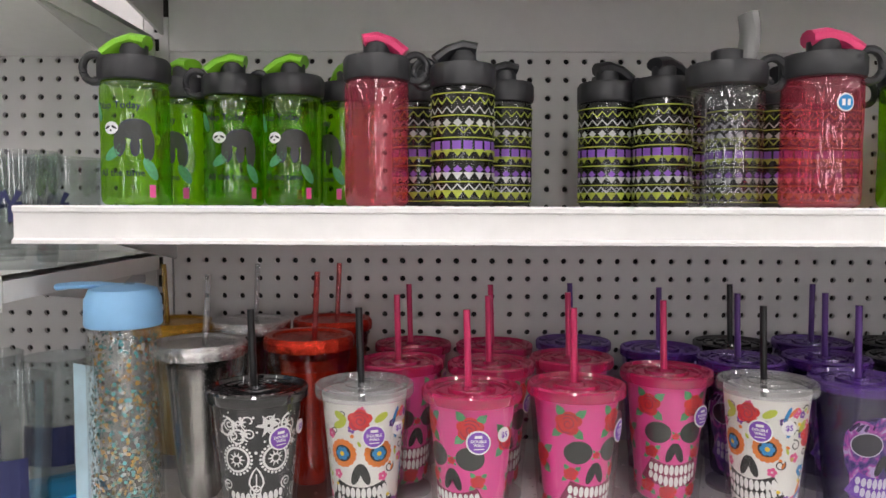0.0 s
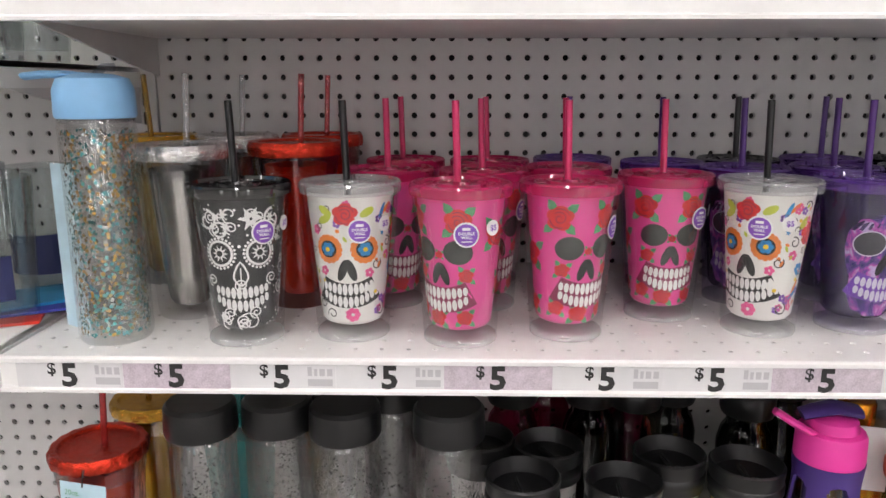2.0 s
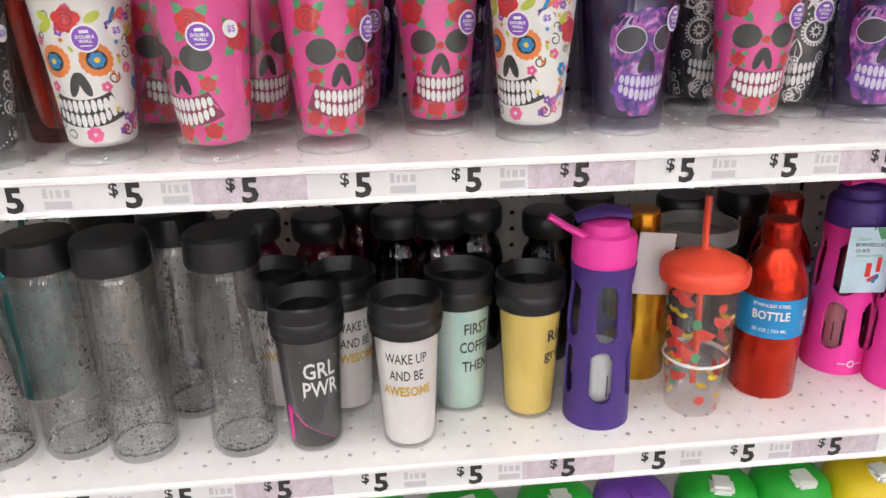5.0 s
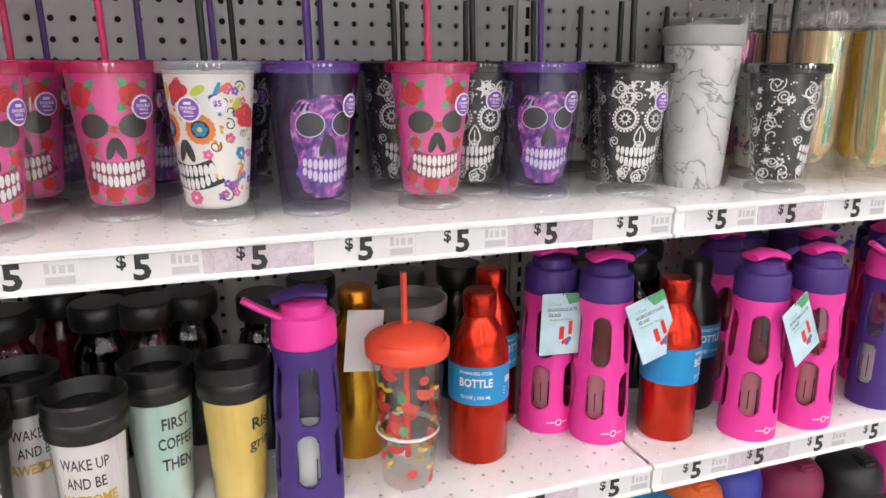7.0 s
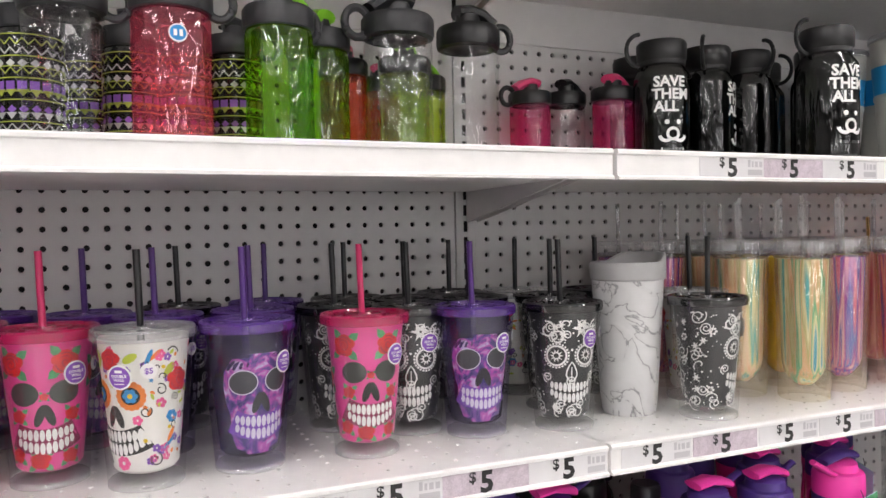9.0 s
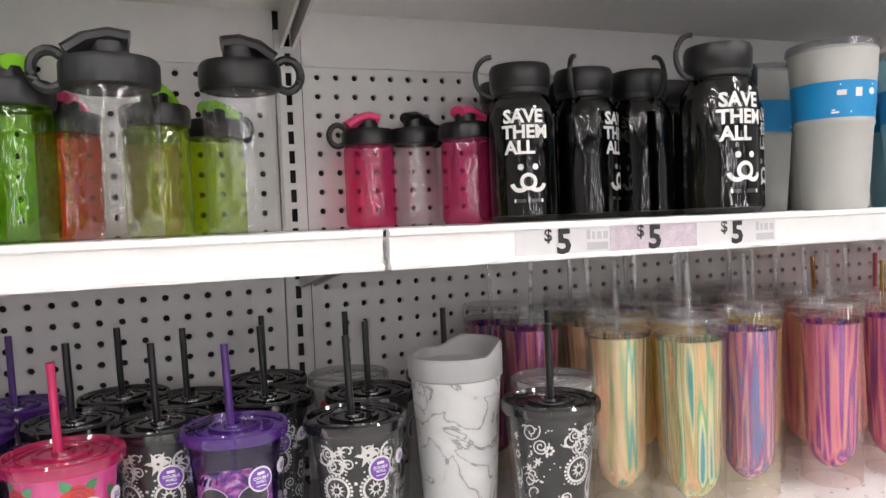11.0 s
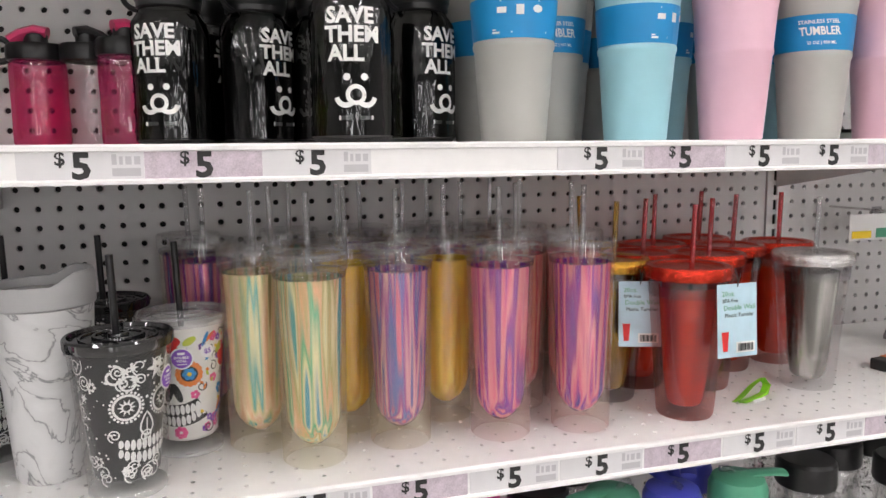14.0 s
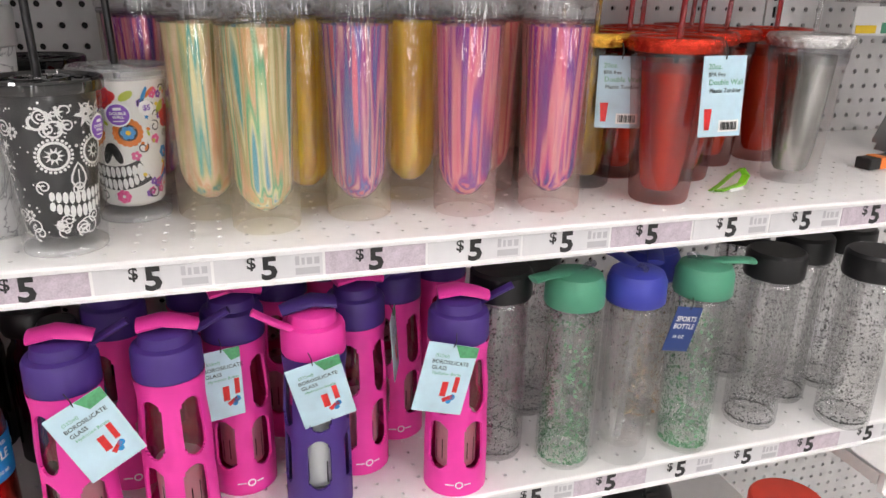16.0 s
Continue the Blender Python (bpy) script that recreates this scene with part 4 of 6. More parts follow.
# ---------- foil-lid tumblers with hang tags ----------
def hang_tag(parent, w, h, at, dark=False, kind="tumbler"):
    t = part("hang_tag", mesh("hang_tag", *moved(bevelled(-w / 2, w / 2, -0.0004, 0.0004, -h, 0, 0.0003), at), TAGDARK if dark else TAGBLUE), parent, "printed cardboard hang tag on a loop")
    def pr(nm, shp, m, lift=0.0008):
        part(nm, mesh(nm, *moved(upright_card(shp, 0, lift), at), m, False), t)
    if dark:
        pr("tag_text", joined(letters("SPORTS", 0.0095, 0, -0.016, 0.02, 0.85), letters("BOTTLE", 0.0095, 0, -0.026, 0.02, 0.85), letters("16 OZ", 0.006, -0.003, -0.040, 0.02)), WINK)
    elif kind == "tumbler":
        pr("tag_text", joined(letters("20oz.", 0.0065, -0.010, -0.009), letters("Double Wall", 0.0068, 0.002, -0.022)), LEAF)
        pr("tag_small_text", joined(letters("BPA free", 0.0048, -0.008, -0.0155, 0.01), letters("Plastic Tumbler", 0.0052, 0.002, -0.029, 0.01)), INK)
        pr("tag_picture", poly((-0.018, -0.044), (-0.010, -0.044), (-0.0115, -0.062), (-0.0165, -0.062)), REDINK)
        pr("tag_white", rect(-0.002, -0.064, 0.019, -0.054), WINK)
        pr("barcode", joined(*[rect(0 + 0.0014 * i, -0.0625, 0.0007 + 0.0014 * i + 0.0003 * (i % 3), -0.0555) for i in range(12)]), INK, 0.0012)
    else:
        pr("tag_text", joined(letters("BOROSILICATE", 0.0062, 0.001, -0.021, 0.01), letters("GLASS", 0.0062, -0.010, -0.028, 0.01)), INK)
        pr("tag_small_text", joined(letters("(532ml)", 0.0052, -0.010, -0.014), letters("Hydration Bottle", 0.0048, 0.0, -0.034)), LEAF)
        pr("tag_corner", poly((0.002, 0.0), (w / 2, 0.0), (w / 2, -0.012), (0.010, -0.014)), LEAF)
        pr("tag_picture", joined(rect(-0.002, -0.060, 0.005, -0.043), rect(0.011, -0.054, 0.0165, -0.036), moved2(rect(-0.006, -0.0025, 0.006, 0.0025), 0.008, -0.062, 0.5)), REDINK)
        pr("tag_blue", joined(ell(0.013, -0.060, 0.0035), ell(0.010, -0.065, 0.003)), BLUEINK)
    part("tag_loop", mesh("tag_loop", *moved(tube([(0, 0.002, 0.012), (0.001, -0.001, 0.004), (0, -0.001, -0.003)], 0.0006, 5), at), INK), t)
    return t


def foil_tumbler(foil, inner, wall, straw_m, at, label, tag=None):
    ob = thing("foil_lid_tumbler", label, "tumbler", "foil-lid tumblers", at)
    r = cone(0.034, 0.047, 0.175)
    part("outer_wall", mesh("outer_wall", *lathe([(0, 0.001), (0.032, 0.001), (0.034, 0.004)] + [(r(z), z) for z in (0.02, 0.1, 0.172)], 34), wall), ob, "clear tinted outer wall")
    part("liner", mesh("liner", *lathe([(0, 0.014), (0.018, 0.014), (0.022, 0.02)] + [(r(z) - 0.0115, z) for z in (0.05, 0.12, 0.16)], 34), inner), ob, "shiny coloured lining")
    part("band", mesh("band", *lathe([(r(0.155) + 0.0003, 0.150), (r(0.16) + 0.001, 0.155), (r(0.17) + 0.001, 0.170)], 34), CLEARD), ob)
    V, F = lathe([(0.046, 0.170), (0.0495, 0.171), (0.0505, 0.175), (0.0505, 0.182), (0.048, 0.186), (0.042, 0.1855), (0.040, 0.183), (0, 0.184)], 72)
    V = [(x * (1 + (0.03 if (i // 2) % 2 else 0)), y * (1 + (0.03 if (i // 2) % 2 else 0)), z) if 72 <= i < 72 * 5 else (x, y, z) for i, (x, y, z) in enumerate(V)]
    part("lid", mesh("lid", V, F, foil), ob, "ridged metallic foil lid")
    part("straw", straw_mesh("straw", 0.06, 0.258, 0.05, 0.0034, straw_m), ob, "wrapped plastic straw")
    if tag:
        hang_tag(ob, 0.044, 0.068, tag)
    return ob


REDS = clear("red_clear_straw", (0.75, 0.12, 0.12), gloss=1.7, body=0.35, bodycol=(0.6, 0.05, 0.05))
GOLDS = clear("gold_clear_straw", (0.75, 0.5, 0.1), gloss=1.7, body=0.35, bodycol=(0.6, 0.38, 0.05))
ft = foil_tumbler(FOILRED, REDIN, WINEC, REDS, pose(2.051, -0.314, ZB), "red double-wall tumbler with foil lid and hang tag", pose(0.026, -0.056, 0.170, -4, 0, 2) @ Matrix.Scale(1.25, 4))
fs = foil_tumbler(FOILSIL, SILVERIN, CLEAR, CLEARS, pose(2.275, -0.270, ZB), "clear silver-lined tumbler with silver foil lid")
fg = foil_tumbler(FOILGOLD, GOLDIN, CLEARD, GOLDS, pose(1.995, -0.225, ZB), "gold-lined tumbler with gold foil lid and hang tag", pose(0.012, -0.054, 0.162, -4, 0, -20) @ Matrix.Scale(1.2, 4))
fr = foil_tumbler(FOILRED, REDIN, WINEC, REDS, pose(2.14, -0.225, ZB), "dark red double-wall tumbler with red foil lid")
for s, x, y in [(fr, 2.06, -0.19), (fr, 2.225, -0.16), (fr, 2.13, -0.105), (fr, 2.24, -0.06), (fg, 2.03, -0.085), (fr, 2.32, -0.15), (fs, 0.135, -0.245), (fr, 0.247, -0.20), (fs, 0.150, -0.09), (fr, 0.255, -0.075), (fg, 0.052, -0.10)]:
    copy_thing(s, pose(x, y, ZB, 0, 0, random.uniform(-25, 25) if s is not fg else 170))
copy_thing(ft, pose(0.035, -0.285, ZC, 0, 0, -15))
copy_thing(fg, pose(0.045, -0.160, ZC, 0, 0, 160))
copy_thing(fg, pose(0.255, -0.12, ZC, 0, 0, 180))
tealt = foil_tumbler(mat("teal_foil", (0.03, 0.35, 0.35), 0.25, metal=0.9, vary=0.4, scale=200, bump=0.4), mat("teal_lining", (0.05, 0.3, 0.3), 0.3), TEALC, clear("teal_straw", (0.2, 0.6, 0.6), body=0.3, bodycol=(0.05, 0.4, 0.4)), pose(0.155, -0.17, ZC), "teal double-wall tumbler with teal foil lid")


# ---------- bottles with flip caps (upper shelf) ----------
def flip_bottle(r, h, wall, cap, flip, at, label, name="water_bottle", prints=(), open_flip=False, loop=1, waist=True):
    """Clear straight bottle with a ribbed screw cap, a carrying loop and a flip spout."""
    ob = thing(name, label, "water bottle", "flip-cap bottles", at)
    hb = h * 0.74
    part("body", mesh("body", *lathe([(0, 0.002), (r * 0.86, 0.001), (r * 0.97, 0.004), (r, 0.010), (r, 0.3 * hb), (r * (0.985 if waist else 1), 0.5 * hb), (r, 0.7 * hb), (r, hb - 0.008), (r * 0.95, hb), (r * 0.85, hb + 0.004)], 40), wall), ob, "see-through plastic body")
    prof = [(r * 0.88, hb - 0.002), (r * 1.03, hb), (r * 1.06, hb + 0.004), (r * 1.06, hb + h * 0.11), (r * 0.98, hb + h * 0.135), (r * 0.5, hb + h * 0.15), (0, hb + h * 0.15)]
    V, F = lathe(prof, 48)
    V = [(x * 0.965, y * 0.965, z) if (i % 48) % 6 == 0 and 96 <= i < 192 else (x, y, z) for i, (x, y, z) in enumerate(V)]
    c = part("cap", mesh("cap", V, F, cap), ob, "ribbed screw cap")
    part("spout", mesh("spout", *lathe([(r * 0.42, hb + h * 0.14), (r * 0.42, hb + h * 0.215), (r * 0.36, hb + h * 0.225), (0, hb + h * 0.225)], 24, 0, 0), cap), c)
    zt = hb + h * 0.225
    if open_flip:
        pts = [(r * 0.5, 0, hb + h * 0.15), (r * 0.62, 0, zt + h * 0.10), (r * 0.55, 0, zt + h * 0.22)]
    else:
        pts = [(-r * 0.42, 0, zt + 0.001), (0, 0, zt + 0.004), (r * 0.45, 0, zt - 0.001), (r * 0.85, 0, hb + h * 0.155)]
    V, F = tube(pts, r * 0.26, 10)
    V = [(x, y * 1.5, z) if open_flip else (x, y * 1.6, z if z > zt - 0.02 else z) for x, y, z in V]
    V = [(v[0], v[1], (pts[0][2] + (v[2] - pts[0][2]) * 0.9) if not open_flip else v[2]) for v in V]
    part("flip_lid", mesh("flip_lid", V, F, flip), c, "coloured flip lid")
    a = [(loop * (r * 1.22 + r * 0.36 * math.cos(math.pi * k / 9)), 0, hb + h * 0.085 + r * 0.42 * math.sin(math.pi * k / 9)) for k in range(18)]
    part("carry_loop", mesh("carry_loop", *tube(a, r * 0.12, 8, True), cap), c)
    for nm, m, shp, layer in prints:
        part(nm, mesh(nm, *wrapped(shp, lambda z: r, 0.0004 * layer), m, False), ob)
    return ob


def sloth_print(h):
    body = joined(ell(0.012, 0.072, 0.015, 0.010, 18), ell(-0.002, 0.060, 0.006, 0.014, 12), ell(0.024, 0.058, 0.006, 0.016, 12), ell(0.012, 0.056, 0.0045, 0.010, 10))
    return [("animal_print", GREYINK, body, 1), ("face_print", WINK, ell(-0.010, 0.073, 0.0075, 0.006, 14), 2), ("eye_patch_print", INK, joined(moved2(ell(0, 0, 0.003, 0.0012, 8), -0.0135, 0.0735, 0.5), moved2(ell(0, 0, 0.003, 0.0012, 8), -0.0065, 0.0735, -0.5), ell(-0.010, 0.0705, 0.001)), 3),
            ("leaf_print", LEAF, joined(moved2(ell(0, 0, 0.012, 0.005, 10), -0.008, 0.05, 0.6), moved2(ell(0, 0, 0.012, 0.005, 10), 0.026, 0.035, 2.1), moved2(ell(0, 0, 0.012, 0.005, 10), -0.03, 0.09, 2.1)), 1),
            ("lettering", INK, joined(letters("Nap Today", 0.0095, -0.004, 0.094, 0.01), letters("All the time", 0.0095, -0.002, 0.031, 0.01)), 2), ("corner_mark", PINKINK, joined(rect(0.024, 0.008, 0.030, 0.020)), 2)]


def tribal_print(r, h):
    """Bands of triangles, zigzags and diamonds round the bottle."""
    C = 2 * math.pi * r
    lim, pur, wht, blk = [], [], [], []
    n = 18
    w = C / n
    bands = [(0.008, "t", lim), (0.016, "z", wht), (0.026, "t", wht), (0.036, "d", pur), (0.048, "t", lim), (0.058, "b", pur), (0.070, "z", lim), (0.080, "d", wht), (0.089, "z", wht), (0.098, "z", lim)]
    for v, k, out in bands:
        for i in range(n):
            u = -C / 2 + w * (i + 0.5)
            if k == "t":
                out.append(poly((u - w * 0.48, v + 0.007), (u, v), (u + w * 0.48, v + 0.007)))
            elif k == "z":
                out.append(stroke([(u - w / 2, v), (u, v + 0.006), (u + w / 2, v)], 0.0014))
            elif k == "d":
                out.append(poly((u - w * 0.4, v), (u, v - 0.004), (u + w * 0.4, v), (u, v + 0.004)))
            else:
                out.append(rect(u - w * 0.47, v - 0.004, u + w * 0.3, v + 0.005))
    for v in (0.0055, 0.0150, 0.0235, 0.0445, 0.0525, 0.0655, 0.0765, 0.0865, 0.1075):
        for i in range(28):
            lim.append(rect(-C / 2 + C / 28 * i, v, -C / 2 + C / 28 * (i + 1), v + 0.0012))
    return [("lime_pattern", LIMEBAND, joined(*lim), 2), ("purple_pattern", PURINK, joined(*pur), 1), ("white_pattern", PALEBAND, joined(*wht), 2)]


BADGE = [("badge", WINK, ell(0.004, 0.098, 0.0085, None, 18), 1), ("badge_face", BLUEINK, ell(0.004, 0.098, 0.0072, None, 18), 2), ("badge_print", WINK, joined(rect(0.000, 0.095, 0.003, 0.101), rect(0.005, 0.095, 0.008, 0.101)), 3)]
TRIB = clear("dark_printed_wall", (0.30, 0.31, 0.29), gloss=1.5, body=0.35, bodycol=(0.03, 0.03, 0.03))
sl = flip_bottle(0.032, 0.162, GREENC, CHAR, LIME, pose(0.101, -0.32, ZA, 0, 0, 180), "green see-through bottle with printed animal and lime flip lid", prints=[(a, b, ([(u + math.pi * 0.032, v) for u, v in s[0]], s[1]), d) for a, b, s, d in sloth_print(0.162)], loop=1)
for x, y, rz in [(0.108, -0.20, 150), (0.170, -0.225, 186), (0.236, -0.225, 172), (0.290, -0.175, 120), (0.14, -0.10, 200), (0.21, -0.11, 160)]:
    copy_thing(sl, pose(x, y, ZA, 0, 0, rz))
rd = flip_bottle(0.031, 0.164, REDC, CHAR, PINKP, pose(0.337, -0.32, ZA, 0, 0, 8), "red see-through bottle with black cap and pink flip lid")
tb = flip_bottle(0.031, 0.158, TRIB, CHAR, CHAR, pose(0.421, -0.31, ZA, 0, 0, 180), "dark bottle with lime and purple tribal bands", prints=tribal_print(0.031, 0.158))
for x, y, rz in [(0.374, -0.20, 20), (0.470, -0.205, 190), (0.585, -0.205, 10), (0.640, -0.235, 25), (0.735, -0.19, 0), (0.79, -0.19, 40), (0.845, -0.19, 0), (0.60, -0.12, 0), (0.69, -0.13, 60)]:
    copy_thing(tb, pose(x, y, ZA, 0, 0, rz))
flip_bottle(0.036, 0.158, CLEAR, CHAR, GREYP, pose(0.677, -0.318, ZA, 0, 0, 0), "clear bottle with charcoal cap and raised flip lid", open_flip=True)
flip_bottle(0.037, 0.168, REDC, CHAR, PINKP, pose(0.770, -0.318, ZA, 0, 0, 0), "wide red see-through bottle with blue badge and pink lid", prints=BADGE)
gb = flip_bottle(0.035, 0.165, GREENC, CHAR, LIME, pose(0.876, -0.300, ZA, 0, 0, 30), "green see-through bottle with lime flip lid")
copy_thing(gb, pose(0.935, -0.225, ZA, 0, 0, 120))
ob_ = flip_bottle(0.029, 0.140, ORC, BLACK, PINKP, pose(0.975, -0.185, ZA, 0, 0, 70), "small orange-red see-through bottle with black cap")
copy_thing(ob_, pose(1.05, -0.095, ZA, 0, 0, 70))
flip_bottle(0.040, 0.182, CLEAR, CHAR, CHAR, pose(1.020, -0.262, ZA, 0, 0, 180), "large clear bottle with charcoal cap and carrying loop", loop=1)
lm = flip_bottle(0.032, 0.150, LIMEC, BLACK, LIME, pose(1.055, -0.185, ZA, 0, 0, 60), "lime see-through bottle with black cap")
copy_thing(lm, pose(1.118, -0.085, ZA, 0, 0, 30))
flip_bottle(0.039, 0.198, CLEAR, BLACK, BLACK, pose(1.138, -0.200, ZA, 0, 0, 0), "tall clear bottle with black cap and carrying loop")
pk = flip_bottle(0.032, 0.143, PINKC, BLACK, PINKP, pose(1.308, -0.058, ZA, 0, 0, 180), "small pink see-through bottle with black cap")
flip_bottle(0.030, 0.143, CLEAR, BLACK, BLACK, pose(1.366, -0.07, ZA, 0, 0, 20), "small clear bottle with black cap")
copy_thing(pk, pose(1.416, -0.125, ZA, 0, 0, 20))


def sports_jug(at):
    ob = thing("wide_mouth_bottle", "black see-through wide-mouth bottle with white lettering", "water bottle", "black wide-mouth bottles", at)
    r = 0.042
    part("body", mesh("body", *lathe([(0, 0.002), (r * 0.85, 0.001), (r, 0.008), (r, 0.125), (r * 0.97, 0.136), (r * 0.78, 0.148), (r * 0.74, 0.156)], 40), SMOKEC), ob, "smoky black plastic body")
    part("inside", mesh("inside", *lathe([(0, 0.006), (r * 0.9, 0.008), (r * 0.94, 0.014), (r * 0.94, 0.12), (r * 0.7, 0.146)], 32), BLACKBACK), ob)
    c = part("cap", mesh("cap", *lathe([(r * 0.76, 0.150), (r * 0.82, 0.152), (r * 0.82, 0.158), (r * 0.86, 0.160), (r * 0.88, 0.182), (r * 0.82, 0.187), (0, 0.188)], 40), BLACK), ob, "black screw cap")
    part("strap", mesh("strap", *tube([(-r * (0.8 + 0.48 * math.sin(math.pi * k / 14)), 0, 0.176 + 0.024 * math.cos(math.pi * k / 14)) for k in range(15)], 0.0032, 8), BLACK), c, "flexible cap strap")
    part("lettering", mesh("lettering", *wrapped(joined(letters("SAVE", 0.021, -0.004, 0.122, 0.035), letters("THEM", 0.021, -0.002, 0.104, 0.035), letters("ALL", 0.021, -0.009, 0.086, 0.035)), lambda z: r, 0.0006), WINK, False), ob, "bold white lettering")
    face = joined(ell(-0.0085, 0.064, 0.0035), ell(0.0085, 0.064, 0.0035), arc(0, 0.047, 0.008, 0, 360, 0.0042, 0, 20), arc(-0.010, 0.046, 0.009, 190, 330, 0.005, 0, 12), arc(0.010, 0.046, 0.009, 210, 350, 0.005, 0, 12), rect(-0.017, 0.023, 0.017, 0.027))
    part("face_print", mesh("face_print", *wrapped(face, lambda z: r, 0.0006), WINK, False), ob, "plain white cartoon muzzle mark")
    return ob


BLACKBACK = mat("black_inner_wall", (0.012, 0.012, 0.013), 0.3)
jug = sports_jug(pose(1.648, -0.310, ZA, 0, 0, -4))
for x, y, rz, s in [(1.468, -0.175, -18, 1), (1.562, -0.165, 42, 1), (1.645, -0.165, 90, 1), (1.745, -0.215, 30, 1), (1.735, -0.10, 120, 1), (1.50, -0.07, 60, 1), (1.60, -0.065, 90, 1)]:
    copy_thing(jug, pose(x, y, ZA, 0, 0, rz))


def steel_tumbler(paint, at, label, words=False, band=True):
    ob = thing("steel_tumbler", label, "tumbler", "coated steel tumblers", at)
    r = cone(0.036, 0.050, 0.19)
    part("body", mesh("body", *lathe([(0, 0), (0.034, 0), (0.036, 0.003)] + [(r(z), z) for z in (0.05, 0.098)] + [(r(0.1) + 0.0012, 0.101), (r(0.106) + 0.0012, 0.105), (r(0.108), 0.108), (r(0.15), 0.15), (r(0.165) + 0.001, 0.166), (r(0.172), 0.171), (r(0.19), 0.19), (0.048, 0.192)], 40), paint), ob)
    part("lid", mesh("lid", *lathe([(0.0505, 0.188), (0.053, 0.190), (0.053, 0.195), (0.051, 0.199), (0.046, 0.199), (0.044, 0.195), (0, 0.195)], 40), CLEARD), ob, "clear smoky lid")
    if band:
        V, F = [], []
        for i in range(41):
            th = 2 * math.pi * i / 40
            for z in (0.108, 0.150):
                V.append(((r(z) + 0.0008) * math.sin(th), -(r(z) + 0.0008) * math.cos(th), z))
        F = [(2 * i, 2 * i + 2, 2 * i + 3, 2 * i + 1) for i in range(40)]
        b = part("paper_band", mesh("paper_band", V, F, BANDBLUE), ob, "blue printed paper sleeve")
        icons = joined(rect(-0.025, 0.133, -0.015, 0.139), rect(-0.005, 0.131, 0.003, 0.141), ell(0.018, 0.137, 0.0055, 0.004), rect(-0.030, 0.1125, -0.022, 0.1145), rect(-0.030, 0.1155, -0.026, 0.117), rect(-0.01, 0.113, 0.03, 0.1145), rect(-0.022, 0.1445, 0.02, 0.146))
        title = joined(letters("STAINLESS STEEL", 0.0062, 0.105, 0.141, 0.02), letters("TUMBLER", 0.0135, 0.105, 0.130, 0.03, 0.8), letters("32 OZ | 950 ML", 0.005, 0.105, 0.1165, 0.02))
        part("band_print", mesh("band_print", *wrapped(joined(icons, title), r, 0.0013), WINK, False), b)
    return ob


sg = steel_tumbler(GREYST, pose(1.830, -0.300, ZA, 0, 0, -12), "grey coated steel tumbler with blue paper sleeve")
sa = steel_tumbler(AQUAST, pose(1.985, -0.296, ZA, 0, 0, 28), "aqua coated steel tumbler with blue paper sleeve")
sp = steel_tumbler(PINKST, pose(2.110, -0.306, ZA), "pale pink coated steel tumbler with clear lid", band=False)
for s, x, y, rz in [(sg, 2.240, -0.290, -165), (sg, 1.845, -0.16, 60), (sg, 1.915, -0.20, -140), (sg, 1.965, -0.12, -150), (sa, 2.075, -0.195, 60), (sp, 2.350, -0.30, 0), (sg, 2.19, -0.17, 40), (sa, 2.30, -0.16, 40), (sg, 2.07, -0.07, 0)]:
    copy_thing(s, pose(x, y, ZA, 0, 0, rz))


# ---------- glitter bottles ----------
def flakes(r, z0, z1, n, size, seed, low=1.0):
    rnd = random.Random(seed)
    V, F = [], []
    for _ in range(n):
        th, z = rnd.uniform(0, 2 * math.pi), z0 + (z1 - z0) * rnd.random() ** low
        rr, s, a = r - rnd.random() * 0.003, size * rnd.uniform(0.5, 1.2), rnd.uniform(0, 3.1)
        k = len(V)
        for q in range(4):
            u, v = s * math.cos(a + q * math.pi / 2), s * math.sin(a + q * math.pi / 2)
            t2 = th + u / r
            V.append((rr * math.sin(t2), -rr * math.cos(t2), z + v))
        F.append((k, k + 1, k + 2, k + 3))
    return V, F


